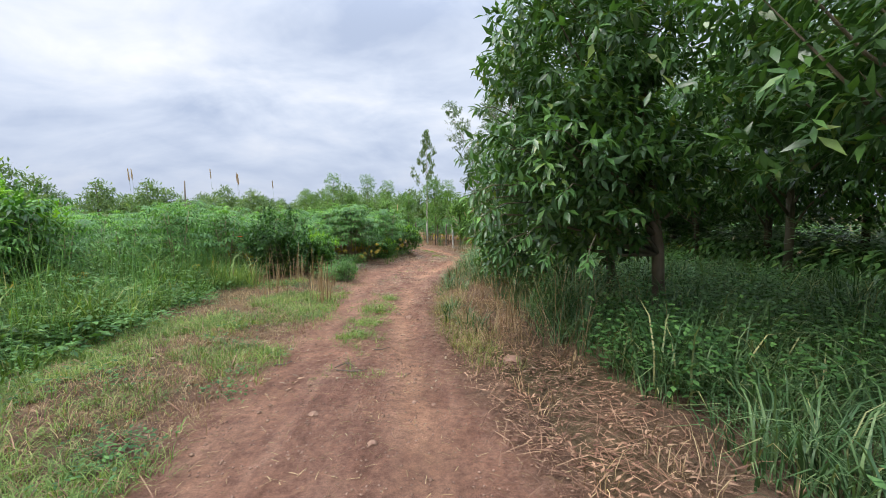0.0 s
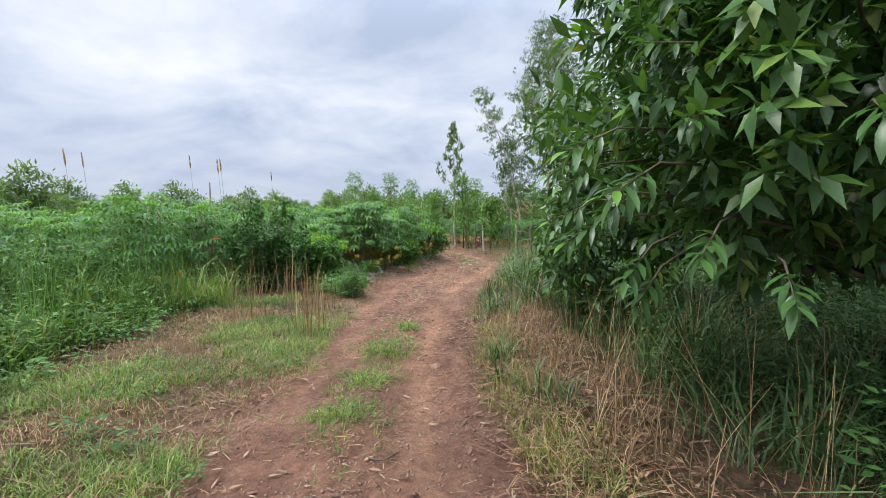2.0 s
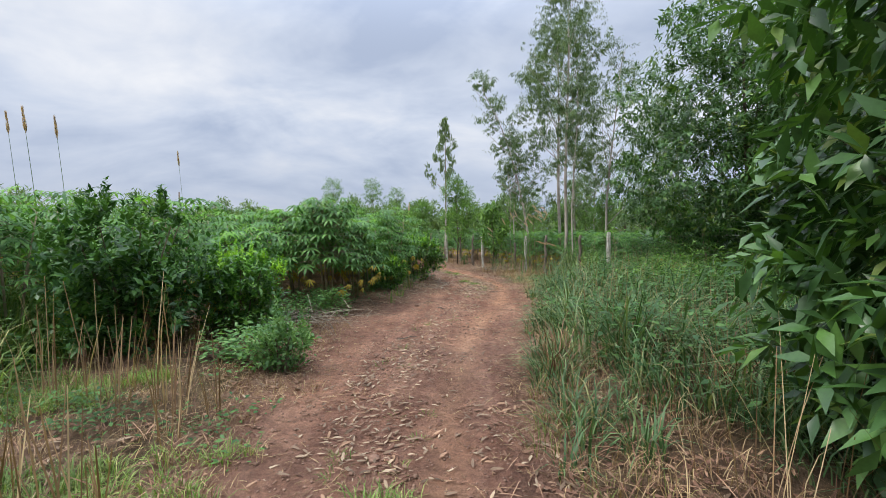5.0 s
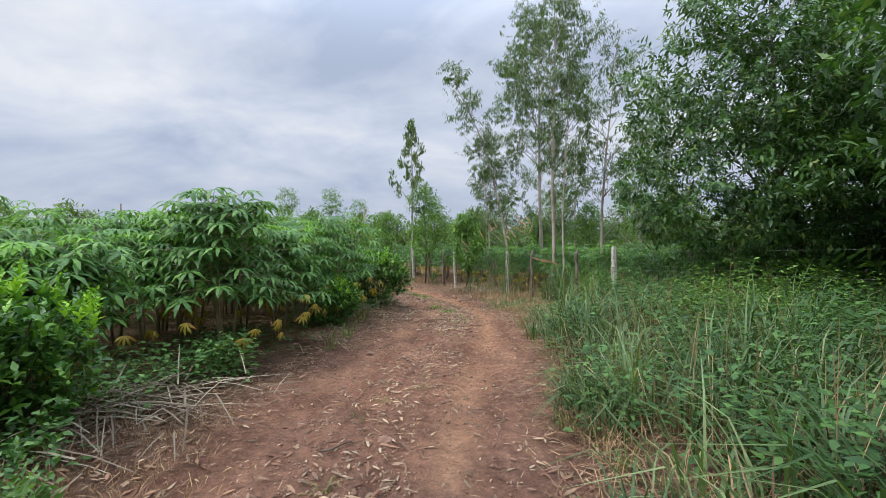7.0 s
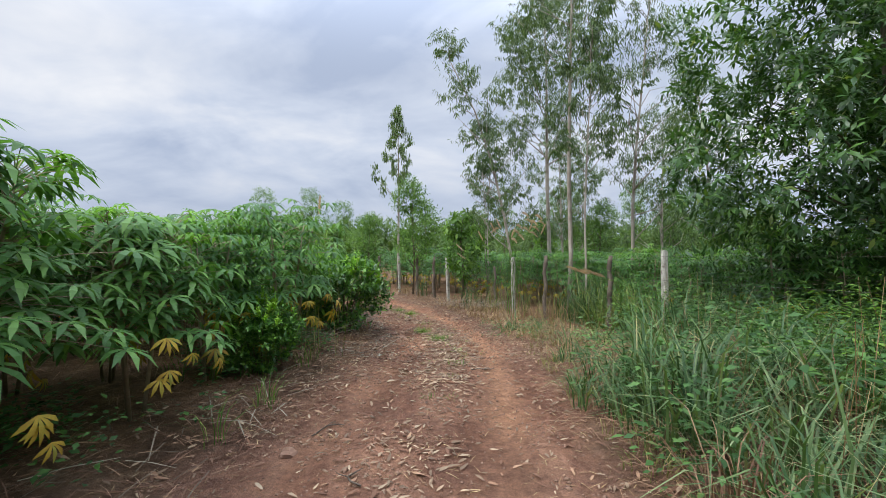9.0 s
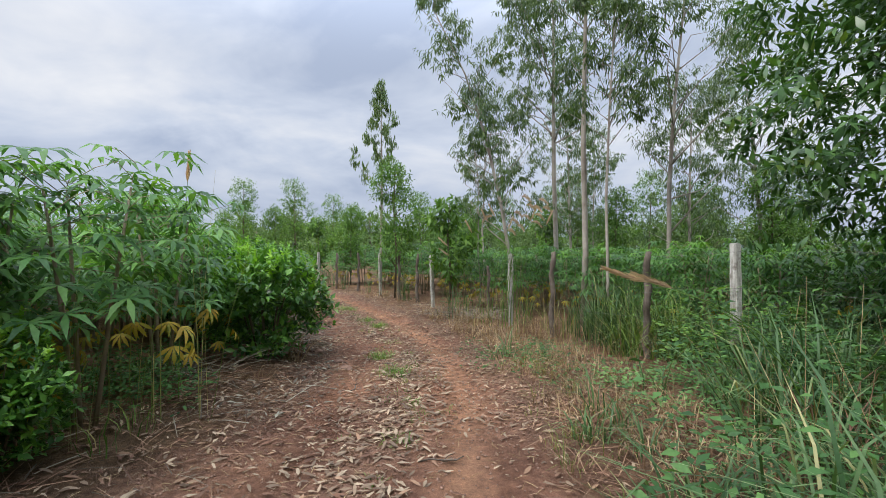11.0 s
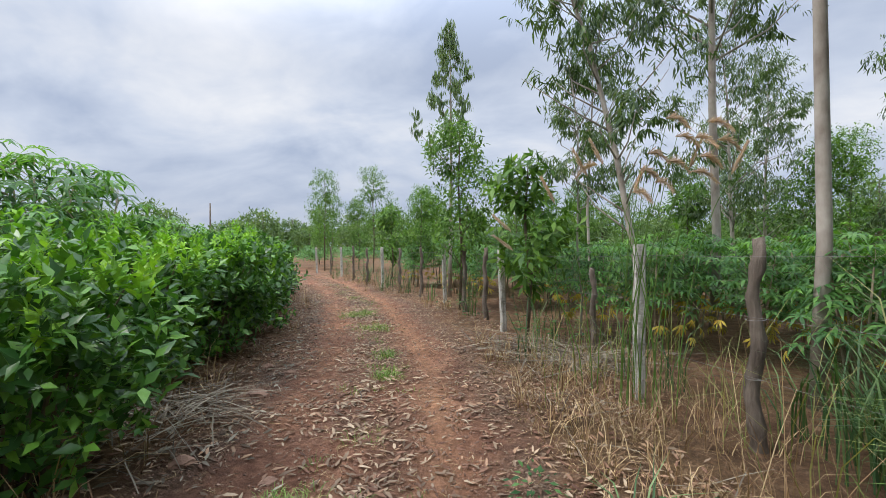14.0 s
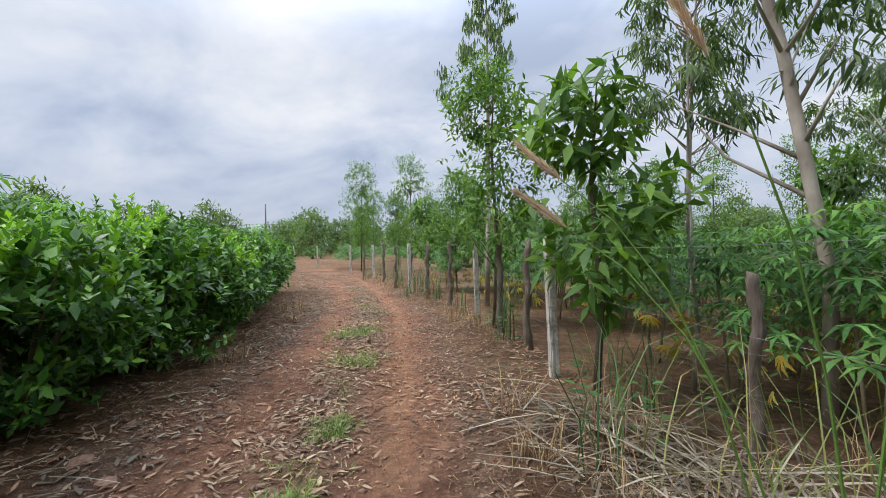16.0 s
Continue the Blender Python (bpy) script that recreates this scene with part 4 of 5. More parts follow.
YOUNG = "young leafy tree with thin trunk beyond the fence"
saps = [sapling(stand(-0.5, 28.3), 4.3, 1.0, 680, YOUNG), sapling(stand(0.97, 25.3), 2.75, 0.65, 150, "young tree with long drooping dark leaves by the fence", size=0.21), sapling(stand(-6.9, 40.7), 5.6, 1.2, 620, YOUNG)]
for x, y, k, s in ((-2.6, 33.5, 0, 0.8), (-4.6, 36.5, 1, 1.1), (-10.5, 42.5, 2, 1.05), (-9.0, 44, 0, 1.0), (-3.5, 40, 0, 0.9), (-1.0, 36, 1, 1.0), (1.5, 33, 0, 0.75), (3.0, 36, 0, 0.9), (5.2, 31, 1, 1.1), (6.5, 28, 0, 0.8), (8.3, 24, 0, 0.8), (7.5, 34, 2, 0.9), (10, 29, 0, 0.9), (5.0, 38, 2, 0.8), (12, 36, 2, 1.0), (-12.5, 48, 2, 0.9), (-6, 48, 2, 1.0), (0.5, 44, 2, 0.95), (9, 42, 2, 1.0), (15, 30, 0, 1.0), (14, 24, 1, 1.2), (-14.5, 50, 0, 1.0), (-17, 55, 2, 0.9)):
    copy_thing(saps[k], stand(x, y, x * 77, s))

# ---- distant tree line ----
def far_tree(where, height, spread):
    trunk = [(0, 0, -0.3), (0.1, 0, height * 0.4), (0, 0.1, height * 0.9)]
    blobs = [((0, 0, height * 0.36), (spread, spread, height * 0.36), 200), ((spread * 0.3, 0, height * 0.68), (spread * 0.7, spread * 0.7, height * 0.28), 150)]
    return make_tree("distant_tree", where, "distant green tree behind the cassava field", trunk, [0.16, 0.12, 0.03], blobs, M_FAR, M_ACACIA_BARK, PLAIN, 0.55, 5, 0.2, twig=0.7, extra=1, group="distant tree line")


far_kinds = [far_tree(stand(-30, 75), 5.0, 3.0), far_tree(stand(-18, 80), 6.2, 2.6)]
for i in range(95):
    a = radians(-62 + 100 * (i + rand.random()) / 95)
    d = rand.uniform(62, 105)
    x, y = d * math.sin(a), d * math.cos(a)
    copy_thing(far_kinds[rand.randrange(2)], stand(x, y, rand.uniform(0, 360), rand.uniform(0.8, 1.2) * (1.15 if a < radians(-42) else 1.0)))


# ---- grass, weeds and litter ----
def scatter(n, area, keep):
    """Random ground points within (x0, x1, y0, y1) where keep(x, y) exceeds a random number."""
    x0, x1, y0, y1 = area
    pts = []
    for x, y in zip(rng.uniform(x0, x1, n), rng.uniform(y0, y1, n)):
        if keep(x, y) > rng.random():
            pts.append((x, y, ground_z(x, y)))
    return np.array(pts)


def road_scatter(n, y0, y1, left, right, keep):
    """Random points on the road and a strip beside it."""
    pts = []
    for f, y in zip(rng.random(n), rng.uniform(y0, y1, n)):
        a, b = along(ROAD_LEFT, y) - left, along(ROAD_RIGHT, y) + right
        x = a + (b - a) * f
        if keep(x, y) > rng.random():
            pts.append((x, y, ground_z(x, y)))
    return np.array(pts)


def tufts(name, label, points, blades, height, spread, lean, width, material, template=BLADE, category="grass", tall=None):
    """Tufts of blades as one object."""
    n = len(points)
    pos = np.repeat(points, blades, 0)
    a = rng.random(n * blades) * 6.283
    r = spread * np.sqrt(rng.random(n * blades))
    pos = pos + np.stack([r * np.cos(a), r * np.sin(a), np.full(n * blades, -0.02)], 1)
    tilt = lean * rng.random(n * blades)
    b = a + rng.normal(scale=0.7, size=n * blades)
    way = np.stack([np.cos(b) * tilt, np.sin(b) * tilt, np.ones(n * blades)], 1)
    up = np.stack([-np.cos(b), -np.sin(b), 0.3 + 0 * b], 1)
    size = height * rng.uniform(0.5, 1.2, n * blades) * np.repeat(rng.uniform(0.65, 1.25, n) if tall is None else tall, blades)
    me = spray(name, template, pos, way, up, size, material, np.full(n * blades, width) * rng.uniform(0.7, 1.3, n * blades))
    return tagged(new(name, me), label, category, kind="stuff")


def leafy(name, label, points, leaves, height, spread, size, material, template=ROUND, category="weeds", tall=None):
    """Low leafy weeds as one object."""
    n = len(points)
    k = n * leaves
    tall = np.repeat(height * rng.uniform(0.5, 1.2, n) * (1.0 if tall is None else tall), leaves)
    a = rng.random(k) * 6.283
    r = spread * np.sqrt(rng.random(k))
    f = rng.random(k) ** 0.7
    pos = np.repeat(points, leaves, 0) + np.stack([r * np.cos(a), r * np.sin(a), tall * f], 1)
    way = np.stack([np.cos(a), np.sin(a), rng.uniform(-0.3, 0.5, k)], 1)
    up = np.stack([rng.normal(scale=0.3, size=k), rng.normal(scale=0.3, size=k), np.ones(k)], 1)
    me = spray(name, template, pos, way, up, size * rng.uniform(0.6, 1.3, k), material)
    return tagged(new(name, me), label, category, kind="stuff")


def lying(name, label, points, size, width, material, template, category, rise=0.012):
    """Leaves and straws lying on the ground."""
    n = len(points)
    a = rng.random(n) * 6.283
    way = np.stack([np.cos(a), np.sin(a), rng.normal(scale=0.12, size=n)], 1)
    up = np.stack([rng.normal(scale=0.25, size=n), rng.normal(scale=0.25, size=n), np.ones(n)], 1)
    s = size * rng.uniform(0.5, 1.3, n)
    me = spray(name, template, points + np.array([0, 0, rise]), way, up, s, material, None if width is None else width * rng.uniform(0.6, 1.4, n))
    return tagged(new(name, me), label, category, kind="stuff")


def ramp01(v, a, b):
    return min(1.0, max(0.0, (v - a) / (b - a)))


def patchy(x, y, scale, cut, seed):
    return ramp01(noise.noise((x * scale, y * scale, seed)), cut - 0.12, cut + 0.12)


def left_gap(x, y):
    return along(ROAD_LEFT, y) - x


def right_gap(x, y):
    return x - along(ROAD_RIGHT, y)


# tall grass bank on the left of the first stretch
def bank(x, y):
    return ramp01(-3.6 - 0.1 * y - x + 0.5 * noise.noise((x, y, 4)), 0, 0.4)


def heights(points, base, scale, seed):
    return np.array([base + scale * noise.noise((q[0] * 0.9, q[1] * 0.9, seed)) for q in points])


def slope_up(points, low):
    """Plants grow taller with the distance from the verge."""
    return np.array([low + (1.1 - low) * ramp01(-3.6 - 0.1 * q[1] - q[0], 0.0, 1.5) + 0.3 * noise.noise((q[0], q[1], 9)) for q in points])


pts = scatter(1500, (-8, -3.6, -1, 12.5), bank)
tufts("tall_grass", "tall green grass bank at the cassava field's edge", pts, 20, 0.95, 0.2, 0.9, 0.015, M_GRASS, ARCH, tall=slope_up(pts, 0.35))
pts = scatter(300, (-8, -4.2, -1, 12.5), bank)
tufts("seeding_grass", "thin upright seeding grass stems above the bank", pts, 8, 1.35, 0.2, 0.3, 0.006, M_BANK, STALK)
pts = scatter(1500, (-8, -3.5, -1, 12.5), lambda x, y: bank(x - 0.15, y) * (0.35 + 0.65 * patchy(x, y, 0.7, -0.15, 8)))
leafy("bank_weeds", "pale leafy green weeds massed on the bank", pts, 70, 0.95, 0.28, 0.075, M_BANK, LEAF, tall=slope_up(pts, 0.25))
pts = scatter(700, (-8, -3.5, -1, 12.5), lambda x, y: bank(x - 0.15, y) * patchy(x, y, 0.8, 0.05, 44))
leafy("broad_bank_weeds", "darker broad leaved weeds between the bank grass", pts, 45, 0.8, 0.25, 0.12, M_WEED, BROAD, tall=slope_up(pts, 0.25))
pts = np.array([(q[0] + 0.3 * rng.normal(), q[1] + 0.3 * rng.normal(), 0.0) for q in ((-4.9, 6.0), (-4.85, 9.6), (-5.2, 4.4)) for i in range(22)])
tufts("grass_tussock", "bright yellow green grass tussock on the bank", pts, 20, 0.75, 0.15, 1.0, 0.013, M_TURF, ARCH)
# left verge and the crown of the road
def left_verge(x, y):
    return ramp01(left_gap(x, y) + 0.35 + 0.3 * noise.noise((x, y, 6)), 0, 0.3) * (1 - 0.9 * bank(x, y))


tufts("verge_grass", "short green and yellowing grass on the verge", scatter(10500, (-5, -1.2, -1.5, 10.5), lambda x, y: left_verge(x, y) * patchy(x, y, 0.6, 0.0, 12) * (0.35 + 0.65 * patchy(x, y, 2.0, -0.05, 13))), 15, 0.15, 0.07, 1.5, 0.006, M_TURF, ARCH)
patches = ((-2.35, 4.9, 0.42), (-2.75, 3.5, 0.38), (-2.4, 6.8, 0.5), (-1.22, 5.9, 0.2), (-1.18, 6.6, 0.22), (-1.15, 7.4, 0.22), (-3.2, 6.2, 0.45), (-1.05, 8.6, 0.12), (-3.0, 8.0, 0.4), (-2.6, 27.4, 0.3), (-1.7, 26.0, 0.2), (-0.35, 20.6, 0.12), (-0.1, 19.6, 0.12), (-0.9, 24.2, 0.14), (-0.6, 23.2, 0.12))
pts = np.array([(q[0] + q[2] * 0.55 * rng.normal(), q[1] + q[2] * 0.75 * rng.normal(), 0.0) for q in patches for i in range(int(230 * q[2]))])
pts[:, 2] = [ground_z(q[0], q[1]) for q in pts]
tufts("turf_patches", "bright green low grass patches on the bare earth", pts, 13, 0.12, 0.07, 1.9, 0.006, M_TURF, ARCH)
pts = np.array([(-1.75 + 0.2 * rng.normal(), 17.7 + 0.3 * rng.normal(), -0.22) for i in range(4)])
tufts("thin_stalks", "tall thin grass stalks beside the cassava", pts, 5, 1.35, 0.1, 0.3, 0.006, M_VERGE, STALK)
tufts("dry_verge_grass", "short dry straw coloured grass on the verge", scatter(8000, (-5.2, -1.4, -1.5, 13), lambda x, y: left_verge(x, y) * (1 - 0.55 * patchy(x, y, 0.6, 0.05, 12)) * 0.85), 9, 0.13, 0.1, 2.2, 0.004, M_STRAW)
leafy("verge_weeds", "small leafy weeds on the verge", scatter(900, (-5, -1.6, -1, 11), lambda x, y: left_verge(x, y) * patchy(x, y, 0.9, 0.15, 41)), 22, 0.14, 0.13, 0.045, M_WEED)


def road_crown(x, y):
    mid = along(ROAD_LEFT, y) * 0.5 + along(ROAD_RIGHT, y) * 0.5
    share = float(np.interp(y, (4, 5, 8.3, 9, 10, 17, 19, 25, 26, 30, 34), (0, 1, 1, 0.35, 0.06, 0.06, 0.3, 0.3, 0.9, 0.9, 0.4)))
    return math.exp(-((x - mid) / (0.24 + 0.1 * noise.noise((y * 0.8, 0, 3)))) ** 2) * share * (0.25 + 0.75 * patchy(x, y, 1.3, -0.05, 17))


tufts("track_grass", "low grass tufts between the wheel tracks", road_scatter(7000, 4, 34, 0, 0, road_crown), 16, 0.09, 0.06, 2.0, 0.005, M_TURF, ARCH)
tufts("track_dry_grass", "dry grass tufts between the wheel tracks", road_scatter(3000, 4, 34, 0, 0, road_crown), 9, 0.08, 0.08, 2.6, 0.004, M_STRAW)


# right verge: a bed of straw, then grass, then weeds
def strip(x, y, a, b, c, d):
    g = right_gap(x, y) + 0.18 * noise.noise((x * 1.3, y * 1.3, 14))
    return ramp01(g, a, b) * ramp01(g, d, c)


def weed_edge(y):
    """Where the tall weeds begin beside the straw bed."""
    return (1.3, 1.65) if y < 9.5 else (0.7, 1.05) if y < 12 else (0.15, 0.5) if y < 16.6 else (1.0, 1.5) if y < 18.2 else (1.9, 2.4)


tufts("right_short_grass", "yellowing grass mound at the wheel track's edge", scatter(5200, (-0.6, 2.2, 4.4, 20), lambda x, y: strip(x, y, -0.02, 0.12, 0.4, 0.65) * (0.8 if y < 8.5 else 0.16)), 13, 0.2, 0.08, 1.2, 0.005, M_VERGE, ARCH)
tufts("right_dry_grass", "dry brown grass and straw along the verge", scatter(3600, (-0.5, 2.6, 0.5, 24), lambda x, y: strip(x, y, 0.05, 0.3, 0.95, 1.35) * (0.7 if y > 5 else 0.12)), 11, 0.28, 0.11, 1.4, 0.005, M_STRAW, ARCH)
tufts("right_blue_grass", "arching bluish green grass beside the road", scatter(1800, (-0.2, 2.6, 5, 21), lambda x, y: strip(x, y, 0.05, 0.25, 0.45, 0.7) * patchy(x, y, 0.8, 0.05, 51) * (0.15 if y > 17.5 else 1.0 if y > 9 else 0.3)), 18, 0.4, 0.1, 1.2, 0.012, M_SHADE_GRASS, ARCH)
pts = scatter(2700, (0.3, 7.5, -1, 21.5), lambda x, y: strip(x, y, *weed_edge(y), 50, 60) * ramp01(fence_x(y) + 2.5 - x, 0, 0.5) * (1 - 0.75 * ramp01(y, 17.8, 19.2) * ramp01(2.9 - x, 0, 0.5)))
tufts("right_tall_grass", "tall arching green grass along the verge", pts, 13, 0.72, 0.2, 1.1, 0.014, M_SHADE_GRASS, ARCH, tall=heights(pts, 0.95, 0.95, 61))
pts = scatter(130, (0.2, 4.5, 10.5, 16.4), lambda x, y: strip(x, y, 0.1, 0.35, 1.6, 2.4) * patchy(x, y, 0.9, 0.0, 63))
tufts("verge_tussocks", "long arching grey-green grass tussocks beside the road", pts, 26, 0.75, 0.14, 1.9, 0.014, M_BLADE, ARCH)
pts = scatter(200, (0.2, 4.5, 9.5, 17.2), lambda x, y: strip(x, y, 0.1, 0.35, 1.6, 2.4) * patchy(x, y, 1.1, 0.1, 65))
tufts("dead_tussocks", "brown withered grass tussocks beside the road", pts, 26, 0.6, 0.16, 1.0, 0.008, M_RUST, ARCH)
leafy("right_weeds", "low leafy green weeds in the verge", scatter(2300, (0.3, 7.0, 0, 20.5), lambda x, y: strip(x, y, *weed_edge(y), 50, 60) * patchy(x, y, 0.6, -0.25, 25) * (1 - ramp01(y, 17.5, 19) * ramp01(2.9 - x, 0, 0.4))), 55, 0.62, 0.28, 0.07, M_WEED)
leafy("vine_weeds", "broad leaved creeping weeds over the verge grass", scatter(220, (0.8, 7.0, 8, 18.5), lambda x, y: strip(x, y, 1.1, 1.5, 50, 60) * patchy(x, y, 0.55, 0.1, 29)), 42, 0.8, 0.35, 0.095, M_WEED, BROAD)
leafy("fern_weeds", "light green feathery weeds by the fence", scatter(700, (1.5, 7.5, 12.5, 20.5), lambda x, y: strip(x, y, 1.4, 1.9, 50, 60) * patchy(x, y, 0.8, 0.1, 27)), 60, 0.95, 0.35, 0.075, M_SAPLING, LEAF)
tufts("straw_stems", "thin dry seed stems leaning over the verge", scatter(1300, (0, 5, 4.5, 24), lambda x, y: (0.3 if y > 17 else 0.8) * strip(x, y, 0.3 if y < 15 else 0.8, 0.7 if y < 15 else 1.1, 2.2, 3.2)), 4, 0.85, 0.15, 1.0, 0.004, M_STRAW, STALK)
# the darker grass colour carries part of the plantation's shade
tufts("plantation_grass", "dense grass in the shade of the plantation", scatter(5200, (1.0, 12, -1, 11), lambda x, y: strip(x, y, 1.1, 1.6, 50, 60) * (1.0 if x < 6 else 0.45)), 12, 0.36, 0.15, 1.3, 0.011, M_SHADE_GRASS, ARCH)
# the fence line
tufts("fence_dry_grass", "dry brown grass clumps at the fence posts", scatter(1500, (-9, 4, 19, 40), lambda x, y: math.exp(-((x - fence_x(y) + 0.2) / 0.4) ** 2) * patchy(x, y, 1.2, -0.05, 31)), 16, 0.42, 0.1, 0.8, 0.006, M_STRAW, ARCH)
tufts("fence_grass", "tall green grass growing through the fence", scatter(1300, (-9, 6, 18, 40), lambda x, y: math.exp(-((x - fence_x(y) - 0.35) / 0.45) ** 2) * patchy(x, y, 0.8, -0.05, 33)), 14, 1.0, 0.14, 0.55, 0.01, M_SHADE_GRASS, ARCH)
leafy("fence_weeds", "leafy weeds along the fence", scatter(700, (-9, 6, 18, 40), lambda x, y: math.exp(-((x - fence_x(y) - 0.4) / 0.5) ** 2) * patchy(x, y, 0.9, 0.0, 35)), 50, 0.9, 0.28, 0.08, M_WEED)
post_foot = np.array([(q[0] + 0.28 * rng.normal(), q[1] + 0.28 * rng.normal(), -0.4) for q in ((2.0, 22.1), (1.55, 23.0), (2.35, 21.4), (1.95, 23.4), (2.5, 22.4), (1.25, 24.3), (2.2, 24.3), (3.4, 19.2), (3.0, 20.0)) for i in range(4)])
tufts("post_grass", "tall arching grass round the weathered posts", post_foot, 5, 1.15, 0.2, 0.8, 0.007, M_VERGE, ARCH)
tufts("post_straw", "dry brown grass at the foot of the posts", post_foot + np.array([-0.2, -0.1, 0.0]), 16, 0.45, 0.16, 1.1, 0.006, M_STRAW, ARCH)
pts = np.array([(2.95 + 0.8 * rng.random(), 19.8 + 0.9 * rng.random(), -0.36) for i in range(26)])
tufts("grass_clump", "large yellowish green grass clump by the fence", pts, 26, 0.95, 0.2, 1.1, 0.014, M_TURF, ARCH)
pts = np.array([(2.95 + 1.8 * rng.random(), 20.9 + 1.3 * rng.random(), -0.4) for i in range(75)])
tufts("reed_grass", "tall upright reedy grass behind the fence stakes", pts, 14, 1.1, 0.16, 0.6, 0.014, M_SHADE_GRASS, ARCH)
pts = np.array([(q[0] + 0.45 * rng.normal(), q[1] + 0.4 * rng.normal(), -0.31) for q in ((1.96, 19.2), (2.1, 20.0), (1.45, 20.1), (2.6, 18.6), (1.83, 19.4)) for i in range(9)])
leafy("ground_weeds", "low pale green weeds on the dry verge", pts, 40, 0.24, 0.16, 0.05, M_WEED)
pts = np.array([(1.9 + 1.3 * rng.random(), 16.9 + 1.8 * rng.random(), -0.24) for i in range(60)])
leafy("verge_herbs", "low green herbs on the dry verge by the corner post", pts, 40, 0.26, 0.18, 0.055, M_BANK)
# shade side of the cassava rows
leafy("row_weeds", "low weeds under the cassava rows", scatter(1200, (-6, -1.2, 11, 21), lambda x, y: ramp01(field_edge(y) + 0.75 - x, 0, 0.2) * ramp01(x - field_edge(y) + 0.9, 0, 0.4) * patchy(x, y, 0.9, 0.08, 71)), 40, 0.35, 0.2, 0.06, M_WEED)
tufts("row_grass", "thin grass at the foot of the cassava rows", scatter(800, (-6, -1.2, 11, 21), lambda x, y: ramp01(field_edge(y) + 0.95 - x, 0, 0.2) * ramp01(x - field_edge(y) + 0.6, 0, 0.4) * patchy(x, y, 0.9, 0.1, 73)), 12, 0.45, 0.1, 0.9, 0.008, M_GRASS, ARCH)
tufts("hedge_foot_grass", "dry and green grass hanging at the bushes' foot", scatter(700, (-8, -1.0, 19, 31), lambda x, y: math.exp(-((left_gap(x, y) - 0.45) / 0.25) ** 2) * patchy(x, y, 1.0, 0.0, 75)), 10, 0.5, 0.12, 1.6, 0.007, M_STRAW, ARCH)
pts = np.array([(q[0] + q[2] * rng.normal(), q[1] + q[2] * rng.normal(), -0.12) for q in ((-2.95, 13.6, 0.18), (-3.3, 13.3, 0.25), (-2.7, 13.9, 0.12), (-3.7, 12.9, 0.3), (-2.75, 11.0, 0.22), (-3.2, 11.4, 0.3)) for i in range(11)])
leafy("corner_weeds", "lush green leafy weeds below the first cassava", pts, 55, 0.42, 0.18, 0.07, M_BANK, BROAD)
# dry standing stalks
pts = np.array([(q[0] + q[2] * rng.normal(), q[1] + q[2] * rng.normal(), -0.08) for q in ((-3.25, 8.66, 0.12), (-2.85, 9.5, 0.2), (-3.9, 9.9, 0.3), (-2.3, 8.2, 0.15), (-3.4, 10.2, 0.3), (-4.6, 10.0, 0.4)) for i in range(5)])
tufts("dry_stalks", "upright dry brown weed stalks on the verge", pts, 7, 0.75, 0.08, 0.35, 0.008, M_STRAW, STALK)


def straw_bed(x, y):
    return max(strip(x, y, -0.25, 0.1, 0.85, 1.4) * (1.0 if y < 8 else 0.75), 0.3 * left_verge(x, y))


for lift in (0.015, 0.045, 0.075):
    lying("straw", "flattened dry straw strewn along the verge", scatter(15000, (-5, 2.6, 0.3, 20), straw_bed), 0.24, 0.005, M_RUST, STALK, "straw", lift)


def litter(x, y):
    if left_gap(x, y) > 1.2 or right_gap(x, y) > 1.3:
        return 0.0
    return (0.12 + 0.2 * ramp01(y, 5, 10) + 0.6 * ramp01(y, 16.3, 18.5)) * (1 - 0.65 * ruts(x, y) * track_share(x, y)) * (0.35 + 0.65 * patchy(x, y, 0.9, -0.05, 77))


lying("leaf_litter", "dry fallen leaves scattered over the road", road_scatter(34000, 4, 40, 1.1, 1.2, litter), 0.078, None, M_LITTER, CURL, "fallen leaves")
lying("brown_litter", "brown rotting leaves scattered over the road", road_scatter(34000, 4, 40, 1.1, 1.2, litter), 0.08, None, M_RUST, CURL, "fallen leaves")
def crown_litter(x, y):
    mid = along(ROAD_LEFT, y) * 0.53 + along(ROAD_RIGHT, y) * 0.47
    return math.exp(-((x - mid) / 0.38) ** 2) * (0.4 + 0.6 * patchy(x, y, 1.1, -0.05, 79))


lying("pale_crown_litter", "thin pale straw and leaves along the track's middle", road_scatter(3500, 9, 17, 0, 0, crown_litter), 0.075, None, M_LITTER, CURL, "fallen leaves")
lying("crown_litter", "thick dry leaf litter between the wheel tracks", road_scatter(14000, 16.5, 36, 0, 0, crown_litter), 0.095, None, M_LITTER, CURL, "fallen leaves")
lying("leaf_crumbs", "crumbled dry leaf bits on the earth", road_scatter(26000, 2, 34, 0.6, 0.6, litter), 0.035, None, M_LITTER, CURL, "fallen leaves", 0.006)
lying("brown_leaf_bed", "brown fallen leaves in the straw beside the road", scatter(9000, (-0.2, 2.4, 0.3, 9), lambda x, y: strip(x, y, -0.2, 0.1, 0.9, 1.3)), 0.062, None, M_RUST, CURL, "fallen leaves", 0.05)
lying("straw_bits", "short bits of straw on the earth", road_scatter(24000, 1.2, 34, 0.4, 0.4, lambda x, y: (0.8 - 0.5 * ruts(x, y)) * (0.3 + 0.7 * patchy(x, y, 1.2, 0.0, 95))), 0.085, 0.0035, M_STRAW, STALK, "straw", 0.008)
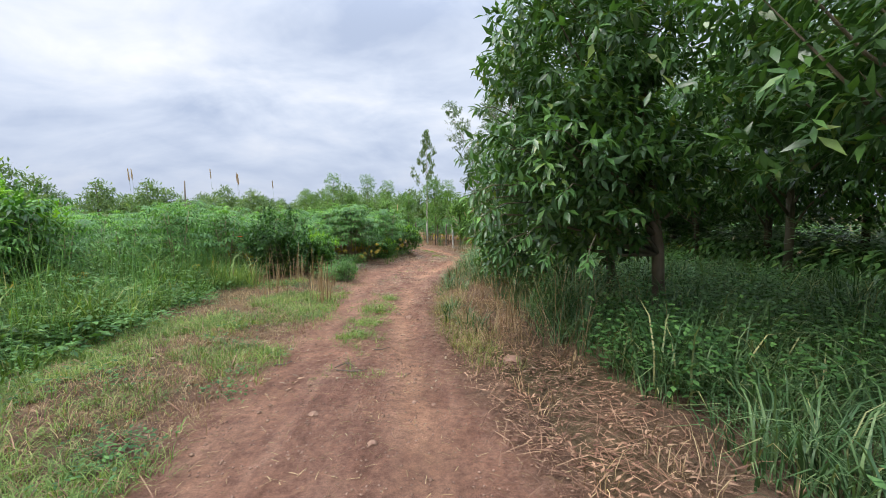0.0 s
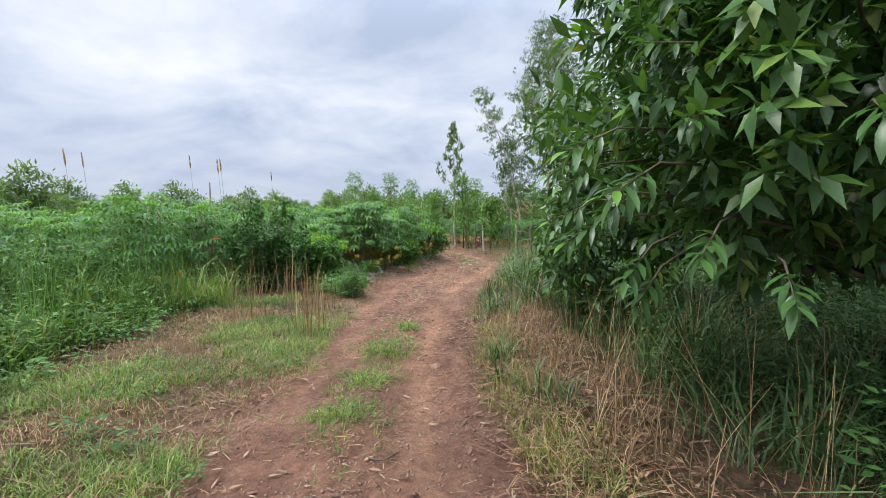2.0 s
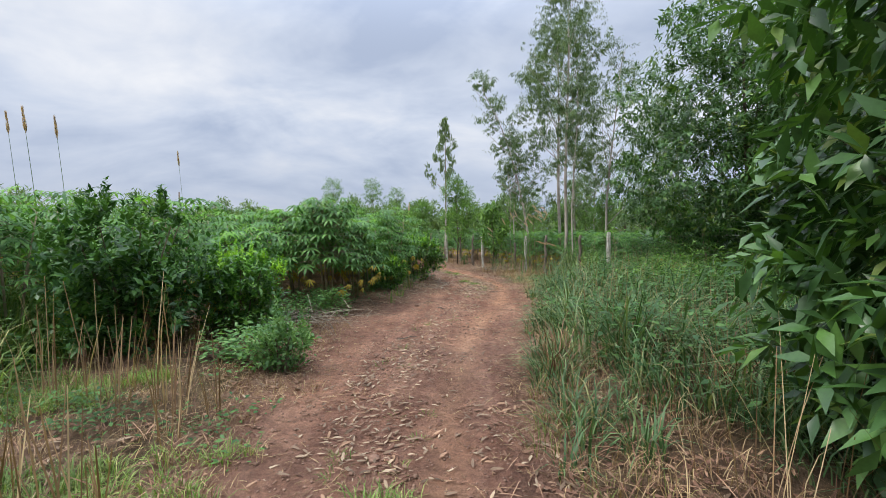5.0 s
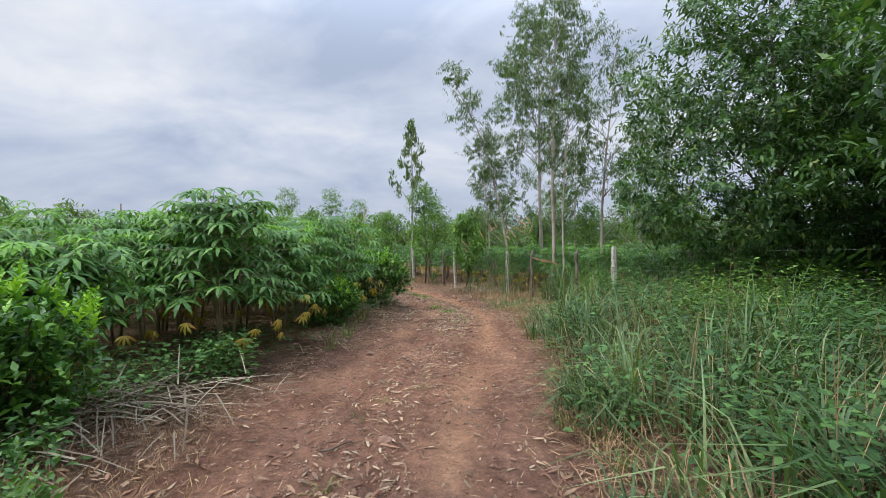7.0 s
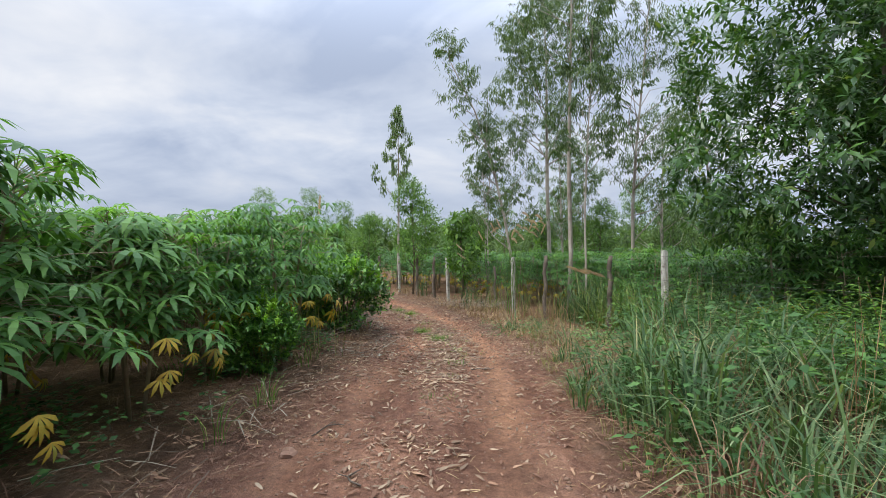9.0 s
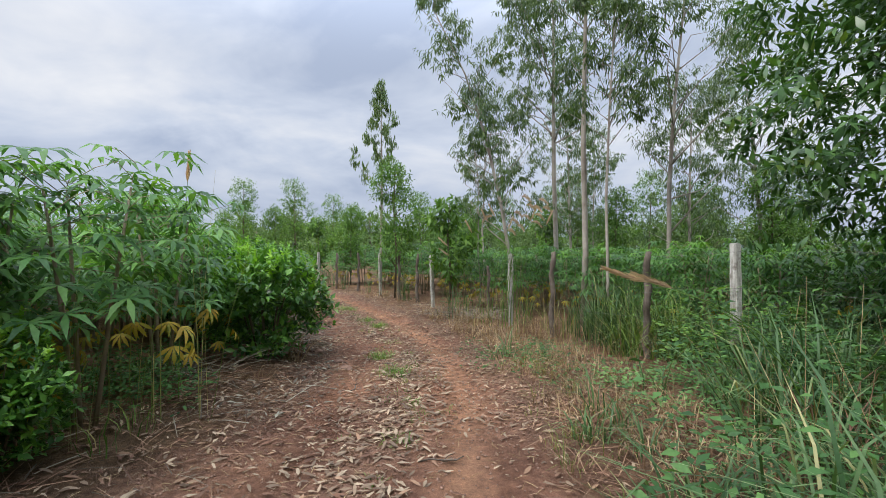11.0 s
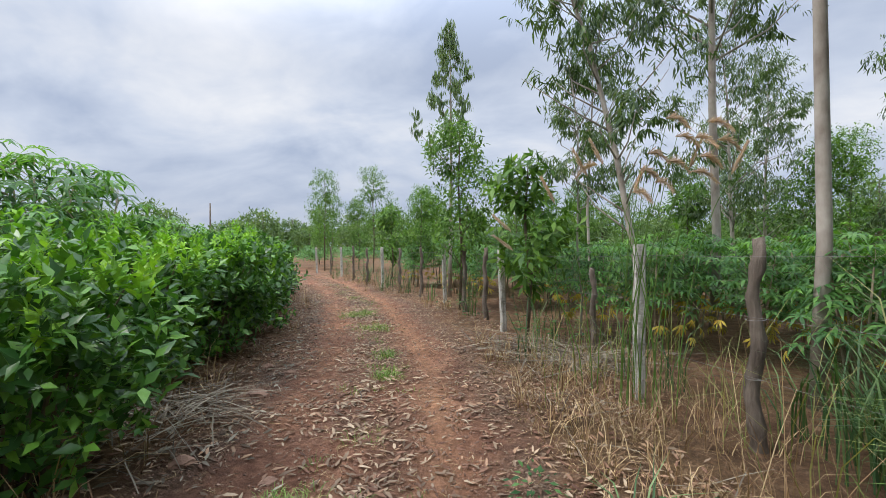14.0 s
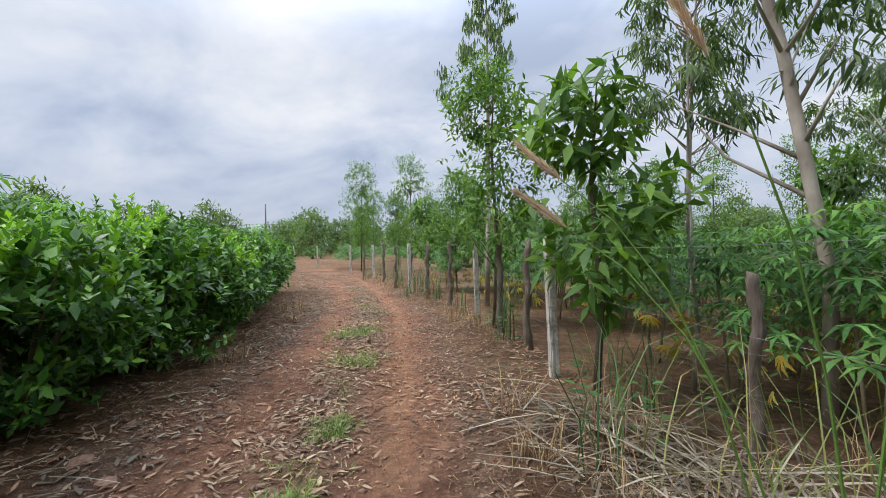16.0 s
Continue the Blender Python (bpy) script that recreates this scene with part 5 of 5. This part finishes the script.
lying("dead_stalk_litter", "grey dead stalks lying at the road's edge", scatter(5000, (-6, 3.5, 11, 34), lambda x, y: max(ramp01(left_gap(x, y), -0.2, 0.2) * ramp01(left_gap(x, y), 1.2, 0.6), 0.7 * strip(x, y, 0.1, 0.4, 0.8, 1.3) * ramp01(y, 19, 22))), 0.42, 0.007, M_DEAD, STALK, "dead stalks", 0.04)
for cx, cy, r, n in ((-3.3, 12.7, 0.75, 330), (-1.85, 21.6, 0.4, 200), (-2.2, 19.3, 0.4, 120), (1.55, 23.8, 0.5, 330), (0.9, 24.6, 0.4, 150)):
    pts = np.array([(cx + r * rng.normal() * 0.6, cy + r * rng.normal() * 0.5, ground_z(cx, cy) + 0.16 * rng.random()) for i in range(n)])
    lying("dead_stalk_pile", "heap of grey dead weed stalks on the ground", pts, 0.58, 0.01, M_DEAD, STALK, "dead stalks")

lying("pebbles", "small pebbles and clods on the track", road_scatter(26000, 1.2, 32, 0.2, 0.2, lambda x, y: (0.35 + 0.65 * patchy(x, y, 0.8, 0.0, 91)) * (1 - 0.5 * ruts(x, y))), 0.026, None, M_STONE, PEBBLE, "pebbles", 0.002)
lying("clods", "red earth clods along the wheel tracks", road_scatter(3000, 1.2, 32, 0.3, 0.3, lambda x, y: patchy(x, y, 1.1, 0.1, 93)), 0.05, None, M_CLOD, PEBBLE, "clods", 0.002)


# ---- stones ----
def stone(where, size, seed):
    bm = bmesh.new()
    bmesh.ops.create_icosphere(bm, subdivisions=2, radius=size)
    for v in bm.verts:
        v.co *= 1 + 0.35 * noise.noise(v.co.normalized() * 1.6 + Vector((seed * 7.3, 0, 0)))
        v.co.z *= 0.6
    me = bpy.data.meshes.new("stone")
    bm.to_mesh(me)
    bm.free()
    me.materials.append(M_STONE)
    ob = new("stone", me)
    ob.matrix_basis = where
    return tagged(ob, "rough reddish brown stone lying on the track", "stone", "stones on the track")


stones = [stone(stand(-0.75, 20.0), 0.085, 1), stone(stand(-1.05, 3.45), 0.04, 2), stone(stand(-0.55, 7.05), 0.07, 3)]
for x, y, k, sz in ((-0.25, 3.8, 1, 0.7), (-0.5, 3.0, 1, 1.0), (-0.08, 3.7, 1, 0.6), (-1.9, 4.3, 1, 0.8), (-1.35, 6.3, 1, 0.9), (-1.2, 9.2, 2, 0.6), (-0.75, 7.3, 2, 0.7), (-0.9, 20.4, 0, 0.8), (-1.1, 19.6, 0, 0.7), (-0.6, 20.9, 0, 0.6), (-1.3, 21.0, 0, 0.9), (-1.6, 22.3, 0, 1.0), (-2.05, 23.2, 0, 0.8), (-2.3, 23.7, 0, 0.7), (-1.7, 23.1, 0, 0.7), (-1.4, 15.0, 2, 0.9), (-1.0, 12.3, 2, 0.8), (0.3, 13.4, 2, 0.5), (-4.4, 3.6, 0, 1.6), (0.75, 4.6, 0, 1.3), (-1.3, 22.9, 2, 0.7)):
    copy_thing(stones[k], stand(x, y, x * 200, sz))


lying("hedge_mulch", "grey brown leaf mulch at the bushes' foot", scatter(9000, (-8, 0.0, 18, 31), lambda x, y: math.exp(-((left_gap(x, y) - 0.05) / 0.35) ** 2)), 0.1, None, M_DEAD, CURL, "fallen leaves", 0.015)

# ---- plume grass ----
def plume_grass(base, tip, droop, head=0.26, bow=0.0):
    t = thing("plume_grass", Matrix.Translation(base), "tall grass stem with a pale feathery seed head", "grass", "plume grasses")
    d = Vector(tip) - Vector(base)
    pts = [Vector((d.x * f ** 1.7, d.y * f ** 1.7, d.z * (f + droop * f * (1 - f)))) for f in (0, 0.2, 0.4, 0.6, 0.8, 1.0)]
    stem = put("stem", mesh_of("stem", *tube(pts, [0.005, 0.0045, 0.004, 0.0035, 0.003, 0.002], 4), M_GRASS), t)
    end = np.array((pts[-1] - pts[-2]).normalized())
    n = 170
    f = rng.random(n)
    a = rng.random(n) * 6.283
    # the head bows over towards the way its stem leans
    flat = unit(np.array([end[0], end[1], 0.0]) + np.array([1e-4, 0, 0]))
    line = end * (1 - bow) + flat * bow
    pos = np.array(pts[-1]) + line * (head * (f - 0.1))[:, None] - np.array([0, 0, 1.0]) * (bow * head * 0.9 * f ** 2)[:, None]
    way = line - np.array([0, 0, 1.0]) * (bow * 1.6 * f)[:, None] + (0.27 + 0.16 * bow) * np.stack([np.cos(a), np.sin(a), np.sin(a * 2)], 1)
    put("seed_head", spray("seed_head", STALK, pos, way, np.stack([np.sin(a), np.cos(a), 0.3 + 0 * a], 1), 0.075 * (1.1 - 0.5 * f), M_PLUME, np.full(n, 0.0035)), stem, "pale feathery seed head")
    return t


for x, y, top in ((-6.2, 12.1, 2.55), (-5.0, 11.1, 2.33), (-5.4, 11.9, 2.44), (-5.3, 14.1, 2.4), (-7.2, 10.5, 2.4), (-6.5, 9.4, 2.3)):
    plume_grass((x, y, -0.1), (x - 0.06, y - 0.1, top), 0.0)
for base, tip, droop in (((2.5, 16.8, -0.2), (1.5, 16.95, 0.95), 0.7), ((2.7, 17.0, -0.2), (1.75, 17.1, 0.9), 0.6), ((-1.95, 18.4, -0.3), (-1.9, 18.45, 1.75), 0.0),
                         ((1.5, 22.9, -0.4), (0.8, 23.1, 1.0), 0.5), ((1.45, 23.0, -0.4), (0.78, 23.2, 1.2), 0.5), ((1.55, 22.7, -0.4), (1.2, 22.7, 1.45), 0.5), ((1.9, 22.4, -0.4), (1.45, 22.4, 1.65), 0.4), ((2.0, 22.3, -0.4), (1.6, 22.5, 1.75), 0.4), ((1.95, 22.5, -0.4), (2.3, 22.5, 1.7), 0.4), ((2.1, 22.2, -0.4), (2.5, 22.2, 1.6), 0.4), ((1.6, 22.8, -0.4), (1.95, 22.9, 1.55), 0.4)):
    plume_grass(base, tip, droop)
for k, (x, z) in enumerate(((1.83, 1.49), (1.96, 1.82), (2.12, 2.12), (2.21, 1.97), (2.31, 1.92), (2.36, 1.78), (1.91, 1.68), (2.14, 1.76), (2.01, 1.57), (2.43, 2.06), (2.52, 1.92), (1.55, 1.75), (2.29, 1.65))):
    plume_grass((1.75 + 0.06 * (k % 6), 22.45 + 0.05 * (k % 5), ground_z(1.9, 22.5)), (x, 22.4 + 0.04 * (k % 4), z), 0.25, 0.2, 0.75)

# ---- single bushes on the left ----
verge_bush = hedge_bush(stand(-4.2, 11.2), 0.8, 1.75, 620, "tall dark leafy bush at the field's edge", M_DARK_BUSH, 0.1)
hedge_bush(stand(-2.45, 10.9), 0.34, 0.46, 110, "low grey-green leafy weed bush on the verge", M_BANK, 0.06)
for x, y, turn, size in ((-3.5, 12.2, 60, 0.72), (-7.0, 6.6, 90, 1.3), (-5.0, 12.6, 150, 0.55), (-2.2, 16.9, 250, 0.55)):
    tagged(copy_thing(bushes[1], stand(x, y, turn, size)), "leafy green bush at the cassava field's edge", "bush")


# ---- red flowers ----
def flower(x, y, z, size):
    g = ground_z(x, y)
    t = thing("red_flower", pose(x, y, g), "single red flower on a thin stem", "flower", "red flowers")
    put("stem", mesh_of("stem", *tube([(0, 0, -0.02), (0.03, 0, (z - g) * 0.5), (0, 0, z - g)], [0.005, 0.004, 0.003], 4), M_HEDGE), t)
    for k in range(5):
        a = k * 1.257
        put("petal", spray("petal", BROAD, [(0, 0, z - g)], [(math.cos(a), math.sin(a), 0.35)], [(0, 0, 1)], [size], M_FLOWER), t)


for x, y, z, size in ((-4.75, 10.3, 1.07, 0.1), (-4.6, 27.0, 1.15, 0.09), (-4.45, 26.4, 0.95, 0.08), (-5.6, 28.3, 1.1, 0.08)):
    flower(x, y, z, size)


# ---- fallen twigs ----
def fallen_twig(x, y, turn, length):
    t = thing("fallen_twig", stand(x, y, turn), "thin dry twig lying on the bare earth", "twig", "fallen twigs")
    pts = [(length * (f - 0.5), 0.05 * math.sin(f * 5 + turn), 0.012 + 0.012 * math.sin(f * 3)) for f in (0, 0.25, 0.5, 0.75, 1)]
    put("stick", mesh_of("stick", *tube(pts, [0.006, 0.0065, 0.006, 0.005, 0.003], 5), M_OLD_WOOD, True), t)
    put("side_shoot", mesh_of("side_shoot", *tube([pts[2], (pts[2][0] + 0.05, pts[2][1] + 0.05, 0.02), (pts[2][0] + 0.1, pts[2][1] + 0.07, 0.015)], [0.004, 0.003, 0.002], 4), M_OLD_WOOD, True), t)


for x, y, turn, length in ((-1.05, 4.6, 5, 0.2), (-0.75, 5.25, 15, 0.22), (-0.95, 4.45, 8, 0.32), (-1.75, 4.75, 40, 0.2), (-2.1, 7.5, 25, 0.2), (-0.1, 7.95, 120, 0.25), (-1.3, 12.2, 10, 0.25), (-0.9, 14.6, 100, 0.2), (-1.2, 15.4, 30, 0.3), (-0.5, 19.0, 60, 0.25), (-0.2, 20.0, 140, 0.3), (-0.6, 22.5, 80, 0.25), (0.3, 17.2, 20, 0.3)):
    fallen_twig(x, y, turn, length)


# ---- utility pole far across the field ----
def utility_pole(x, y, height):
    t = thing("utility_pole", stand(x, y, 35), "slim distant utility pole above the field", "pole")
    put("shaft", mesh_of("shaft", *tube([(0, 0, -0.4), (0, 0, height * 0.5), (0, 0, height)], [0.16, 0.13, 0.1], 8), M_OLD_WOOD, True), t)


utility_pole(-43.6, 75.0, 7.6)
